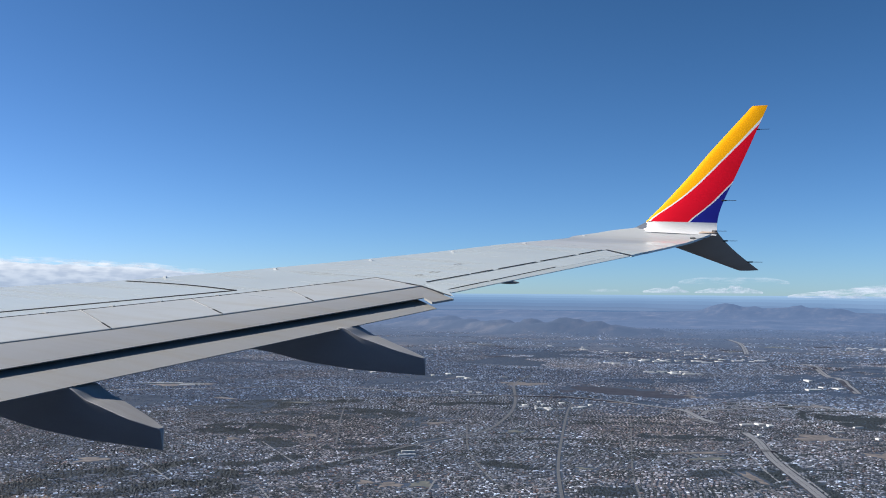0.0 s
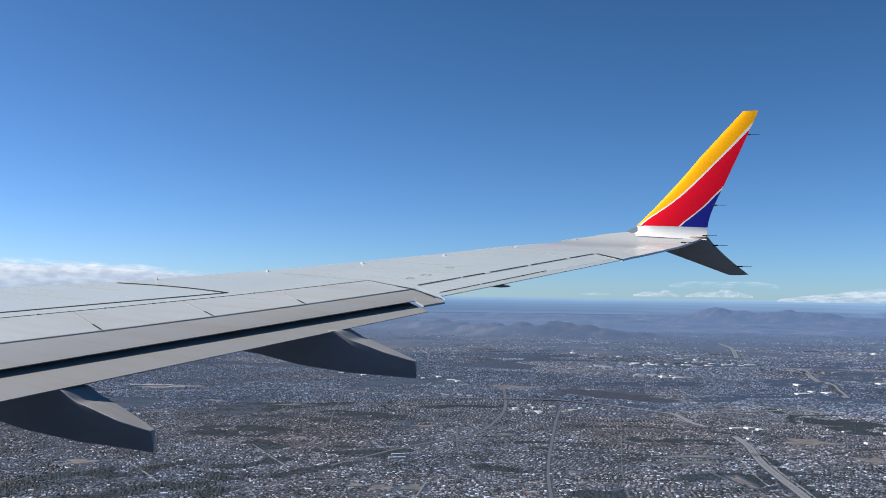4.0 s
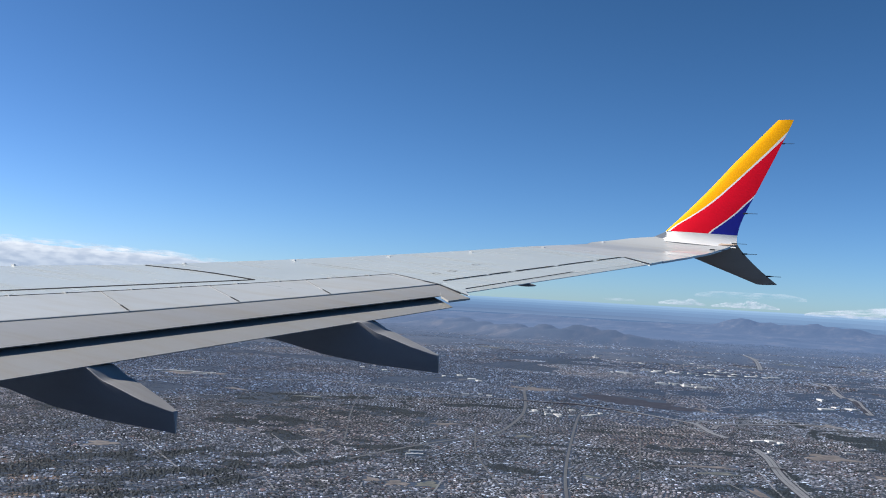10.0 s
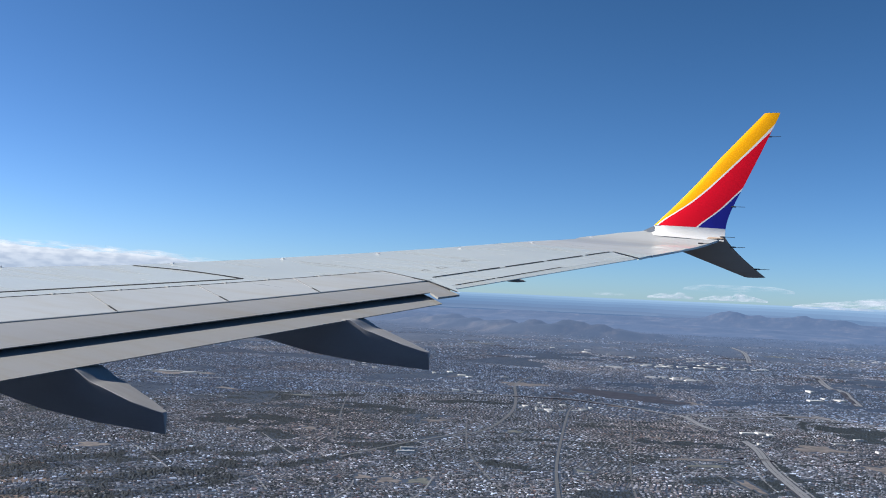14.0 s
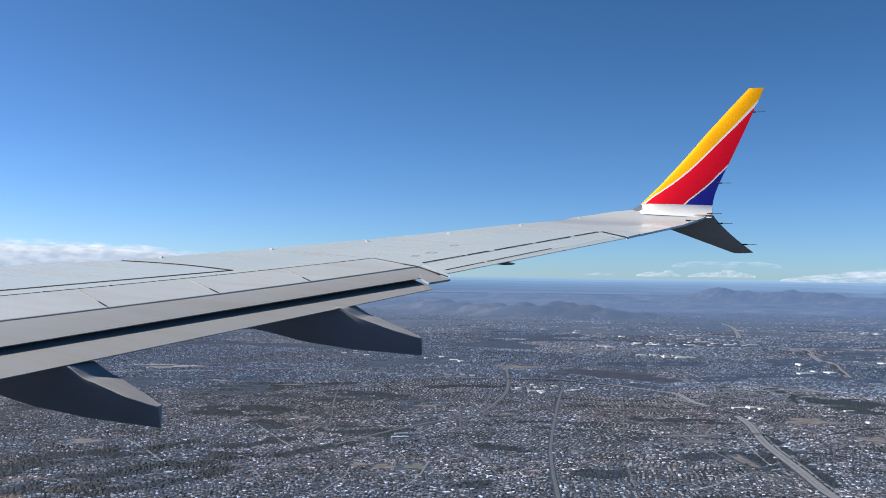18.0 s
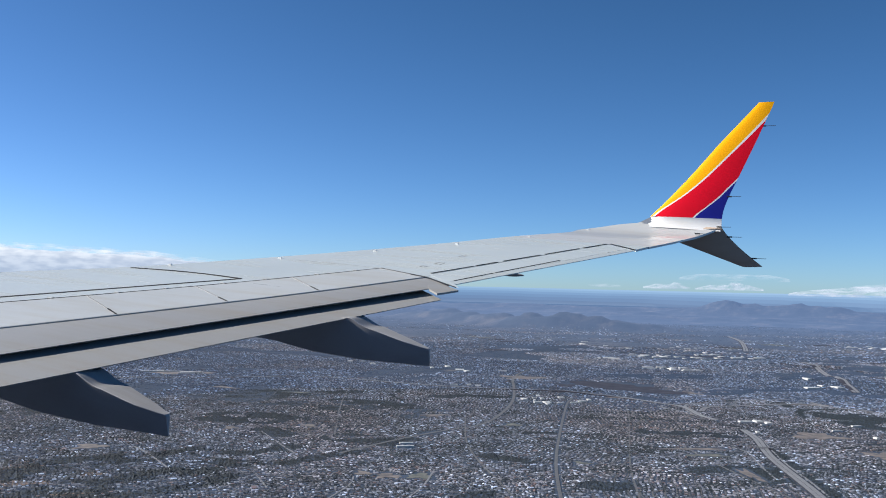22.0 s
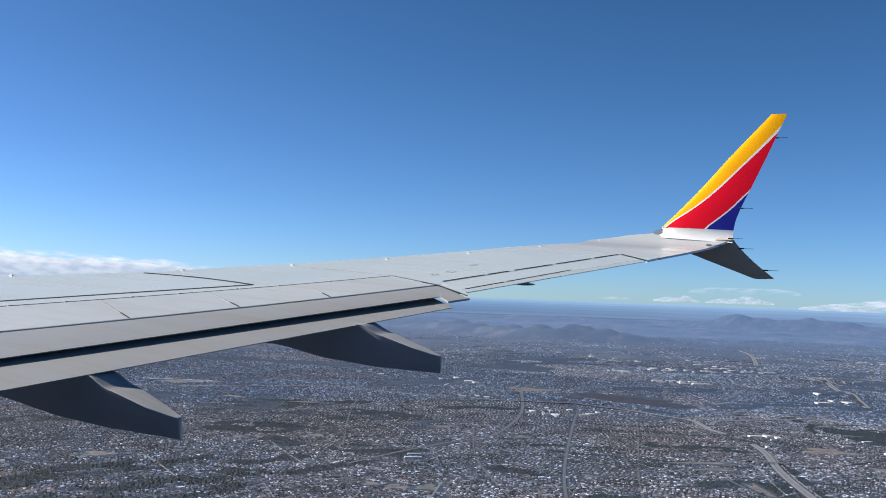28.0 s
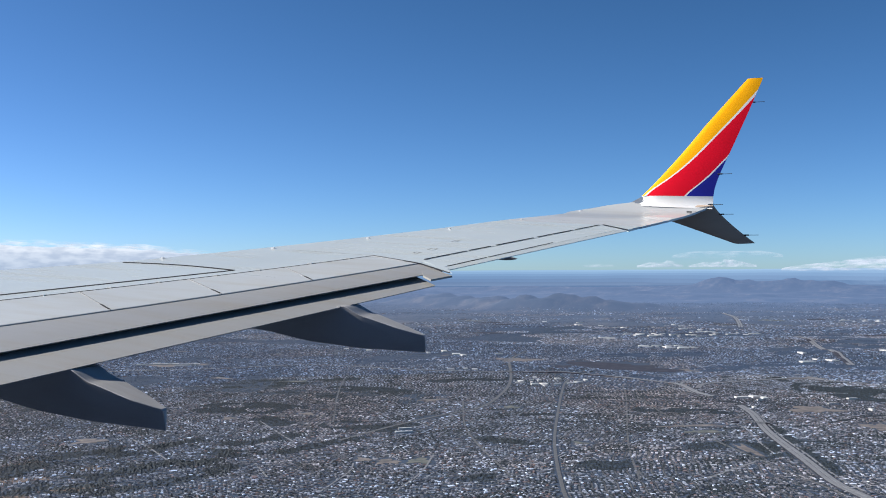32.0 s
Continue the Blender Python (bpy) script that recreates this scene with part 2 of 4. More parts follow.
wpart("inner_wing_skin", box_between(-0.6, 10.14, inner_rear, 44), WING_GREY, "pale grey upper skin ahead of the spoilers")
wpart("outer_wing_skin", box_between(10.14, 13.87, aileron_hinge, 20), WING_GREY)
wpart("wing_tip", box_between(13.87, 15.62, trail, 26), TIP_GREY, "glossy upswept wing tip")
wpart("tip_wedge", slab([(-3.345, 13.872), (-2.90, 13.46), (-2.81, 13.872)], 0.03), WING_GREY)
wpart("fixed_panel", slab([(-5.165, 10.138), (-4.50, 10.138), (-4.462, 9.87), (-4.60, 9.93)], 0.05), WING_GREY)

# spoilers: stowed panels with open joints
HY = [2.6, 3.5, 4.4, 5.32, 6.25, 7.182, 8.107, 9.073, 10.12]
SY = [2.0, 2.9, 3.85, 4.78, 5.72, 6.654, 7.598, 8.523, 9.83]
for i in range(len(HY) - 1):
    g = 0.003
    prof = [(0.02, 0.0), (0.04, 0.0), (0.5, 0.0), (0.97, 0.001), (0.994, 0.001), (1.0, -0.002), (1.0, -0.012), (0.5, -0.05), (0.02, -0.07)]
    sp = wpart("spoiler", strip(hinge, spoiler_end, (HY[i] + g, HY[i + 1] - g), (SY[i] + g, SY[i + 1] - g), prof, 8), SPOILER_GREY)
    wpart("spoiler_joint", line_on_wing([(hinge(HY[i + 1]), HY[i + 1]), (spoiler_end(SY[i + 1]), SY[i + 1])], 0.006, 0.004), JOINT_GREY)
    hx, sx, t = hinge(HY[i + 1]), spoiler_end(SY[i + 1]), 0.72
    wpart("spoiler_joint", line_on_wing([(lerp(hx, sx, t), lerp(HY[i + 1], SY[i + 1], t)), (lerp(hx, sx, 0.97), lerp(HY[i + 1], SY[i + 1], 0.97))], 0.014, 0.005), SEAM)
    for k in range(2):
        s = 0.28 + 0.44 * k
        y = lerp(HY[i], HY[i + 1], s)
        x = hinge(y)
        ring = [[(x + dx, y + dy * w, zw(x + dx, y + dy * w, o)) for dx, dy in ((-0.04, -1), (0.01, -1), (0.01, 1), (-0.04, 1))] for w, o in ((0.02, 0.0), (0.018, 0.006), (0.008, 0.008))]
        wpart("hinge_fitting", loft(ring), SPOILER_GREY)

# trailing edge flaps: main flap, and the smaller aft flap below its lip
wpart("main_flap", strip(spoiler_end, flap_end, (2.05, 9.84), (1.6, 9.60),
      [(-0.10, -0.10), (-0.05, -0.055), (0.0, -0.010), (0.12, -0.008), (0.35, -0.008), (0.6, -0.011), (0.85, -0.017), (1.0, -0.022),
       (0.995, -0.03), (0.7, -0.06), (0.2, -0.11), (-0.08, -0.12)], 40), FLAP_GREY, "warm grey main flap with streaks of grime", 40)
wpart("aft_flap", strip(aft_nose, aft_end, (1.2, 9.5), (1.0, 9.15),
      [(-0.45, -0.14), (-0.35, -0.115), (-0.2, -0.060), (-0.02, -0.050), (0.1, -0.056), (0.2, -0.064), (0.32, -0.069), (0.5, -0.072), (0.8, -0.081), (1.0, -0.088),
       (0.995, -0.095), (0.5, -0.14), (-0.2, -0.17), (-0.42, -0.17)], 40), FLAP_GREY, "extended aft flap, grey, lightly drooped", 40)
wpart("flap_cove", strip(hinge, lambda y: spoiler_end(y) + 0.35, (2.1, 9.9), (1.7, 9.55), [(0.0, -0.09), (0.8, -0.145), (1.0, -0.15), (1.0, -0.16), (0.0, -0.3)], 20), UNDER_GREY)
wpart("fixed_panel", slab([(-4.47, 9.865), (-4.50, 10.10), (-4.06, 9.68), (-3.90, 9.42)], 0.003, -0.002), WING_GREY)
EDGE = ((-4.45, 9.83, -0.007), (-3.884, 9.384, -0.019), (-4.003, 9.10, -0.0195), (-4.16, 9.26, -0.0145))
wpart("fixed_trailing_edge", loft([[(x, y, zw(x, y, o - th)) for x, y, o in EDGE] for th in (0.02, 0.0)]), FLAP_GREY)

# aileron and its tab
ail = wpart("aileron", strip(aileron_hinge, lambda y: trail(y) - 0.13, (10.03, 13.84), (9.70, 13.47),
            [(0.06, 0.0), (1.0, -0.002), (1.0, -0.006), (0.5, -0.01), (0.06, -0.012)], 24), WING_GREY, "closed grey aileron")
wpart("trim_tab", strip(lambda y: trail(y) - 0.12, trail, (9.68, 13.47), (9.60, 13.44), [(0.0, -0.002), (1.0, -0.01), (1.0, -0.018), (0.0, -0.03)], 24), WING_GREY)
wpart("aileron_seam", line_on_wing([(aileron_hinge(y) + 0.012, y) for y in np.linspace(10.02, 13.86, 24)], 0.03, -0.02), SEAM)
for y0, y1 in ((10.1, 10.85), (10.9, 11.3), (11.42, 12.2), (12.3, 13.1), (13.2, 13.8)):
    wpart("seal_strip", line_on_wing([(aileron_hinge(y) - 0.014, y) for y in np.linspace(y0, y1, 8)], 0.012 if y0 < 10.5 else 0.026, 0.006), SEAM)
for y0, y1 in ((9.8, 10.5), (10.55, 11.9)):
    wpart("tab_seam", line_on_wing([(trail(y) - 0.125 - 0.09 * max(0, (y - 9.7) / 4), y) for y in np.linspace(y0, y1, 8)], 0.016, 0.002), SEAM)
wpart("aileron_end_seam", line_on_wing([(-3.352, 13.868), (-2.906, 13.448)], 0.02, 0.004), SEAM)
wpart("spoiler_end_seam", line_on_wing([(-5.18, 10.14), (-4.468, 9.855), (-3.93, 9.42)], 0.014, 0.003), SEAM)
wpart("spoiler_hinge_seam", line_on_wing([(hinge(y) + 0.004, y) for y in np.linspace(2.2, 10.14, 40)], 0.012, 0.002), SEAM)

# painted no-step line: along the span and rounding off towards the nose
pts = [(along([(2.0, -10.5), (6.605, -7.484), (8.697, -6.116)], y), y) for y in np.linspace(2.0, 8.697, 30)]
wpart("painted_line", line_on_wing(pts, 0.042), LINE_PAINT)
pts = [(lerp(-6.116, -7.56, t), 8.697 + 0.07 * math.sin(t * math.pi) - 0.04 * t, ) for t in np.linspace(0, 1, 16)]
wpart("painted_line", line_on_wing(pts, 0.042), LINE_PAINT)

# access panels, vents
for x, y, l, w in ((-4.73, 10.83, 0.07, 0.04), (-4.80, 10.52, 0.05, 0.03), (-4.72, 11.55, 0.07, 0.03)):
    c = [(x - w, y - l), (x + w, y - l), (x + w, y + l), (x - w, y + l), (x - w, y - l)]
    wpart("access_panel", line_on_wing(c, 0.006, 0.002), UNDER_GREY)
wpart("skin_joint", line_on_wing([(-6.3, 10.14), (-5.18, 10.14)], 0.005, 0.001), JOINT_GREY)

# small vortex fins along the nose
for x, y in ((-7.34, 9.036), (-6.58, 10.157), (-5.89, 11.352), (-5.245, 12.598), (-4.645, 13.991), (-4.03, 15.12), (-8.55, 7.70)):
    z = zw(x, y)
    d = 0.012
    v = [(x - 0.02, y - d, z - 0.02), (x + 0.03, y - d, z - 0.02), (x + 0.03, y + d, z - 0.02), (x - 0.02, y + d, z - 0.02),
         (x - 0.01, y - d * 0.8, z + 0.012), (x + 0.03, y - d * 0.8, z + 0.016), (x + 0.03, y + d * 0.8, z + 0.016), (x - 0.01, y + d * 0.8, z + 0.012)]
    wpart("vortex_fin", (v, [(0, 1, 2, 3), (4, 5, 6, 7), (0, 1, 5, 4), (1, 2, 6, 5), (2, 3, 7, 6), (3, 0, 4, 7)]), WHITE_PAINT, smooth=None)

# actuator bulge below the aileron
rings = []
for i in range(13):
    t = i / 12
    r = 0.024 * math.sin(math.pi * t) ** 0.7 + 0.002
    x, y = -3.98 + 0.36 * t, 10.74
    rings.append([(x, y + 1.5 * r * math.cos(a), zw(x, y, -0.035) + r * math.sin(a)) for a in np.linspace(0, 2 * math.pi, 13)[:-1]])
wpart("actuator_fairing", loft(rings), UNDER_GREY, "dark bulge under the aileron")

# ---------------------------------------------------------------- winglet
ZB, ZT = 1.25, 3.10
lf = lambda z: -3.115 + 0.865 * (z - 1.264) + 0.03 * math.sin(math.pi * min(1.0, max(0.0, (z - 1.264) / 1.1)))
tf = lambda z: along([(1.0, -2.02), (1.218, -2.022), (1.37, -2.0), (1.516, -1.95), (1.834, -1.806), (2.457, -1.545), (3.10, -1.29)], z)
yb = lambda z: along([(1.25, -3.125), (1.30, -3.06), (1.45, -2.83), (1.663, -2.525), (1.86, -2.315), (2.069, -2.116), (2.509, -1.712), (2.956, -1.328), (3.2, -1.12)], z)
bb = lambda z: along([(1.25, -2.478), (1.40, -2.285), (1.561, -2.085), (1.862, -1.795), (2.1, -1.58), (3.3, -0.4)], z)


def smooth_of(f, d=0.06):
    return lambda z: (f(z - d) + 2 * f(z) + f(z + d)) / 4


tf, yb, bb = smooth_of(tf), smooth_of(yb, 0.1), smooth_of(bb)


def blade_half(f, chord):
    f = min(1.0, max(0.0, f))
    return chord * 0.26 * (f ** 0.5) * (1 - f) + 0.004


def sag(x, z):
    """How far the colours drop towards the rear at the foot of the blade."""
    f = min(1.0, max(0.0, (x + 3.1) / 1.08))
    return 0.045 * f * max(0.0, 1 - (z - ZB) / 0.45)


def band(left, right, z0, z1, steps=30, m=6):
    """The part of the winglet between two lines, with both faces and the blade's thickness."""
    rings = []
    for i in range(steps + 1):
        z = lerp(z0, z1, i / steps)
        a, b = lf(z), tf(z)
        l, r = max(a, min(left(z), b)), max(a, min(right(z), b))
        y = 15.6 + 0.27 * (z - ZB)
        ring = []
        for j in range(m + 1):
            x = lerp(l, r, j / m)
            ring.append((x, y - 0.5 * blade_half((x - a) / (b - a), b - a), z - sag(x, z)))
        for j in range(m, -1, -1):
            x = lerp(l, r, j / m)
            ring.append((x, y + 0.5 * blade_half((x - a) / (b - a), b - a), z - sag(x, z)))
        rings.append(ring)
    return loft(rings)


winglet = new("winglet")
winglet.parent = wing
winglet.matrix_parent_inverse = wing_home
tagged(winglet, "tall split winglet in yellow, red and blue")


def wlpart(name, geo, material, label="", smooth=35):
    return part(name, geo[0], geo[1], material, winglet, label, smooth)


sw = 0.035
wlpart("yellow_band", band(lambda z: -9, yb, ZB, ZT), YELLOW_PAINT, "golden yellow leading band")
wlpart("white_stripe", band(yb, lambda z: yb(z) + sw * (1 + 0.8 * max(0, z - 2.2)), ZB, ZT), WHITE_PAINT, "thin white stripe")
wlpart("red_band", band(lambda z: yb(z) + sw * (1 + 0.8 * max(0, z - 2.2)), bb, ZB, 2.95), RED_PAINT, "bright red middle band")
wlpart("white_stripe", band(bb, lambda z: bb(z) + 0.03, ZB, 1.90, 20), WHITE_PAINT, "thin white stripe")
wlpart("blue_band", band(lambda z: bb(z) + 0.03, lambda z: 9, ZB, 1.88, 20), BLUE_PAINT, "deep blue rear corner")

# white root that curves from the wing tip into the blade
rings = []
for i in range(13):
    t = i / 12
    a = t * math.pi / 2
    z = 1.07 + 0.18 * t
    yc = 15.6 - 0.12 * (1 - math.sin(a))
    x0, x1 = lerp(-3.22, lf(ZB), t ** 0.6), -2.02
    ring = []
    for s in (-1, 1):
        js = range(9) if s < 0 else range(8, -1, -1)
        for j in js:
            f = j / 8
            x = lerp(x0, x1, f)
            foot = zw(x, 15.47) - 0.01
            ring.append((x, yc + s * 0.5 * blade_half(f, x1 - x0) + (0.10 * (1 - t) if s > 0 else 0), lerp(foot, ZB - sag(x, ZB), 0.5 * t + 0.5 * (1 - math.cos(a)))))
    rings.append(ring)
wlpart("winglet_root", loft(rings), WHITE_PAINT, "white root of the winglet")

# the small dark fillet ahead of the root
wlpart("root_fillet", loft([[(-3.62, 15.50, 1.03), (-3.10, 15.50, 1.04), (-3.10, 15.60, 1.05), (-3.60, 15.60, 1.04)],
       [(-3.40, 15.57, 1.105), (-3.05, 15.57, 1.19), (-3.05, 15.62, 1.19), (-3.38, 15.61, 1.105)],
       [(-3.16, 15.60, 1.225), (-3.08, 15.60, 1.262), (-3.08, 15.62, 1.262), (-3.15, 15.61, 1.225)]]), SLATE, "dark slate fillet")

# lower blade, in the shade of the wing
rings = []
for i in range(13):
    t = i / 12
    z = lerp(1.055, 0.475, t)
    y = lerp(15.5, 15.91, t)
    x0 = lerp(-3.24, -1.744, t)
    x1 = lerp(-2.0, -1.432, t ** 1.15) - 0.02 * math.sin(math.pi * t)
    ring = []
    for s in (-1, 1):
        js = range(9) if s < 0 else range(8, -1, -1)
        for j in js:
            f = j / 8
            o = s * 0.45 * blade_half(f, x1 - x0)
            ring.append((lerp(x0, x1, f), y + o * 0.78, z + o * 0.62))
    rings.append(ring)
wlpart("lower_blade", loft(rings), BLADE_GREY, "dark grey lower blade")


def rod(p, q, r0, r1, n=6):
    p, q = Vector(p), Vector(q)
    d = (q - p).normalized()
    u = d.orthogonal().normalized()
    v = d.cross(u)
    return loft([[tuple(c + (u * math.cos(a) + v * math.sin(a)) * r) for a in np.linspace(0, 2 * math.pi, n + 1)[:-1]] for c, r in ((p, r0), (lerp(p, q, 0.35), r0), (lerp(p, q, 0.36), r1), (q, r1))])


for x, y, z in ((-1.455, 16.0, 2.705), (-1.93, 15.68, 1.56), (-2.06, 15.55, 1.075), (-2.34, 15.22, 0.95), (-1.90, 15.55, 0.92), (-1.56, 15.82, 0.60)):
    wlpart("static_wick", rod((x - 0.03, y, z), (x + 0.19, y + 0.005, z - 0.004), 0.011, 0.004), WICK)

# ---------------------------------------------------------------- the aircraft's body, beside and behind the camera
k = paint("body_blue_paint", (0.025, 0.03, 0.16), 0.3, 0.05)
rings = []
for x in (-20.0, -18, -15, -10, -5, 0, 5, 10, 14, 17):
    f = 1.0 if x < 8 else lerp(1.0, 0.6, (x - 8) / 9) ** 0.8
    rings.append([(x, -2.05 + 1.9 * f * math.cos(a), -0.55 + 0.3 * (1 - f) + 2.0 * f * math.sin(a)) for a in np.linspace(0, 2 * math.pi, 49)[:-1]])
body = part("aircraft_body", *loft(rings), k, None, "", 40)
tagged(body, "smooth blue painted aircraft body beside the wing", "aircraft body", kind="structure")

# ---------------------------------------------------------------- flap track fairings
def fairing(K, dx, dy, dz):
    """A boat-shaped fairing: flat sloping back, straight sides that lean in below, blunt tail."""
    rings = []
    tops = [(-7.4, -0.38), (-6.4, -0.34), (-5.4, -0.315), (-4.6, -0.282), (-4.2, -0.25), (-4.06, -0.238), (-3.90, -0.322), (-3.84, -0.335), (-3.33, -0.494)]
    lows = [(-7.4, -0.44), (-6.6, -0.50), (-5.9, -0.49), (-5.4, -0.465), (-4.98, -0.478), (-4.5, -0.572), (-4.0, -0.622), (-3.33, -0.642)]
    wide = [(-7.4, 0.05), (-6.4, 0.2), (-5.4, 0.27), (-4.2, 0.27), (-3.84, 0.25), (-3.5, 0.165), (-3.33, 0.1)]
    xs = list(np.concatenate([np.linspace(-7.4, -4.2, 24), np.linspace(-4.15, -3.75, 14), np.linspace(-3.7, -3.34, 8)])) + [-3.328]
    for x in xs:
        sm = lambda tb: (along(tb, x - 0.03) + 2 * along(tb, x) + along(tb, x + 0.03)) / 4
        zt, zb, w = sm(tops), sm(lows), sm(wide)
        if x > -3.332:
            zt, zb, w = zt - 0.012, zb + 0.012, w * 0.8
        h = zt - zb
        r = min(0.005, 0.1 * w)
        y0, y1 = 7.3 + 0.25 * max(0.0, x + 3.55), 7.3 + w
        w = y1 - y0
        zn = zt - 0.05 * w
        nb = min(7.3 + 0.4 * along(wide, min(x, -4.2)), y0 + 0.8 * w)
        ring = [(y0 + r, zn), (y1 - r, zt), (y1, zt - r), (lerp(nb, y1, 0.75), zb + 0.25 * h), (lerp(nb, y1, 0.5), zb + 0.05 * h), (lerp(nb, y1, 0.25), zb),
                (lerp(nb, y1, 0.1), zb + 0.03 * h), (nb, zb + 0.1 * h), (y0, zn - r), (y0 + 0.3 * r, zn - 0.3 * r)]
        rings.append([((x + dx) * K, (y + dy) * K, (z + dz) * K) for y, z in ring])
    return loft(rings)


for far, dx, dy, dz in ((1.069, 0, 0.06, 0), (1.047, -0.86, -2.2, -0.362)):
    wpart("flap_track_fairing", fairing(far, dx, dy, dz), FAIRING_GREY, "grey boat-shaped fairing under the flap", 24)

# ---------------------------------------------------------------- the land, a tenth of its size
G = -80.0
rng = np.random.default_rng(7)
HILLS = [  # x, y, height, spread along, spread across, turn
    (-618, 2095, 20, 90, 62, 15), (-545, 2110, 14, 90, 58, -15), (-455, 2120, 12, 120, 60, 10), (-700, 2120, 19, 52, 55, 0), (-790, 2190, 24, 70, 70, -10), (-900, 2260, 18, 74, 80, 5), (-1010, 2330, 25, 110, 90, 5),
    (-1250, 2600, 24, 200, 120, 0), (-420, 3100, 14, 420, 120, 5), (100, 2850, 11, 380, 140, -5), (-1500, 3200, 20, 300, 140, 10),
    (40, 1010, 7, 90, 60, 0), (-215, 775, 4.5, 75, 26, -25), (-30, 1180, 6, 120, 50, 0), (-620, 560, 3, 90, 60, 20)]
RIDGE = [(-478, 4020, 30, 85, 180, 0), (-590, 4060, 22, 140, 220, 0), (-400, 4030, 20, 130, 200, 10), (-250, 4030, 32, 130, 200, 8), (-110, 4000, 24, 140, 200, 10), (40, 3960, 17, 190, 220, 15),
         (-900, 4250, 16, 320, 220, 0), (-1500, 4150, 18, 420, 240, 10), (-2300, 3750, 18, 560, 260, 25), (480, 3850, 14, 360, 260, 0), (-800, 3500, 13, 260, 130, 5), (-150, 3450, 11, 300, 120, -5)]
SINES = [(rng.uniform(0.002, 0.02), rng.uniform(0, 6.28), rng.uniform(0, 6.28)) for _ in range(14)]


def field(x, y, seed, scale):
    """A smooth random field of about -1 to 1."""
    r = np.random.default_rng(seed)
    z = np.zeros_like(x)
    for _ in range(9):
        f, a, p = r.uniform(0.5, 2.2) / scale, r.uniform(0, 6.28), r.uniform(0, 6.28)
        z = z + np.sin(f * (x * np.cos(a) + y * np.sin(a)) + p + 1.3 * np.sin(f * 0.6 * (y * np.cos(a) - x * np.sin(a)) + 2 * p))
    return z / 4.5


def land(x, y, hills=HILLS):
    z = np.zeros_like(x) + G
    for f, a, p in SINES:
        z = z + 0.012 / f * 0.55 * np.sin(f * (x * np.cos(a) + y * np.sin(a)) + p) * (0.25 if f < 0.006 else 0.5)
    for hx, hy, h, sx, sy, turn in hills:
        c, s = math.cos(radians(turn)), math.sin(radians(turn))
        u, v = (x - hx) * c + (y - hy) * s, -(x - hx) * s + (y - hy) * c
        rough = 1 + 0.22 * np.sin(u * 5.1 / sx + v * 2.3 / sy) * np.cos(v * 4.7 / sy) + 0.10 * np.sin(u * 13.0 / sx + 1.3) * np.sin(v * 9.0 / sy + u * 6 / sx)
        bell = np.exp(-(u / sx) ** 2 - (v / sy) ** 2)
        on = bell > 0.02
        if h > 10 and on.any():
            wide = sx / 4
            rough[on] += 0.2 * field(x[on], y[on], 77, wide) + 0.11 * field(x[on], y[on], 78, wide / 2.7)
        z = z + h * bell * rough
    return z


def raw_mesh(name, verts, faces, material, smooth=False):
    """A large mesh straight from arrays; faces all have the same number of corners."""
    me = bpy.data.meshes.new(name)
    n, k = faces.shape
    me.vertices.add(len(verts))
    me.vertices.foreach_set("co", verts.astype(np.float32).ravel())
    me.loops.add(n * k)
    me.loops.foreach_set("vertex_index", faces.astype(np.int32).ravel())
    me.polygons.add(n)
    me.polygons.foreach_set("loop_start", np.arange(0, n * k, k, dtype=np.int32))
    me.polygons.foreach_set("use_smooth", np.full(n, smooth))
    me.update(calc_edges=True)
    me.validate()
    me.materials.append(material)
    return me


# ---- ground materials
k = Mat("suburban_ground", 0.95, 0, (0.05, 0.05, 0.05), 0.03)
cell = k.voronoi(0.16, (1.0, 0.8, 0.0))
lots = k.ramp(cell.outputs["Color"], [(0.0, (0.020, 0.027, 0.022)), (0.35, (0.035, 0.04, 0.034)), (0.6, (0.06, 0.06, 0.055)), (0.82, (0.09, 0.085, 0.075)), (0.97, (0.18, 0.18, 0.18))])
grain = k.ramp(k.noise(0.5, 5, 0.65), [(0.3, (0.015, 0.021, 0.018)), (0.5, (0.045, 0.048, 0.043)), (0.68, (0.09, 0.085, 0.078))])
dry = k.ramp(k.noise(0.012, 4), [(0.35, (0.03, 0.036, 0.03)), (0.6, (0.065, 0.058, 0.05)), (0.8, (0.10, 0.08, 0.062))])
far_fields = k.ramp(k.noise(0.02, 5, 0.6, (1.0, 0.22, 1.0)), [(0.36, (0.016, 0.022, 0.022)), (0.5, (0.04, 0.042, 0.04)), (0.62, (0.075, 0.068, 0.06)), (0.72, (0.14, 0.125, 0.11))])
near_c = k.mix(k.mix(k.mix(lots, grain, 0.55), dry, 0.3), far_fields, 0.45)
sep = k.n.new("ShaderNodeSeparateXYZ")
k.l.new(k.coords(), sep.inputs[0])
hi = k.n.new("ShaderNodeMapRange")
hi.inputs["From Min"].default_value, hi.inputs["From Max"].default_value = G + 5.5, G + 11
k.l.new(sep.outputs[2], hi.inputs["Value"])
scrub = k.ramp(k.noise(0.02, 6, 0.65), [(0.32, (0.018, 0.025, 0.028)), (0.5, (0.036, 0.038, 0.040)), (0.66, (0.065, 0.06, 0.055)), (0.8, (0.12, 0.11, 0.10))])
# the blue multiply over all the ground stands in for haze
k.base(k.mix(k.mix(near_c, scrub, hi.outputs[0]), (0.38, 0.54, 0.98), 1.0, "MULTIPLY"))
k.sheen(0.12)
GROUND = k.m

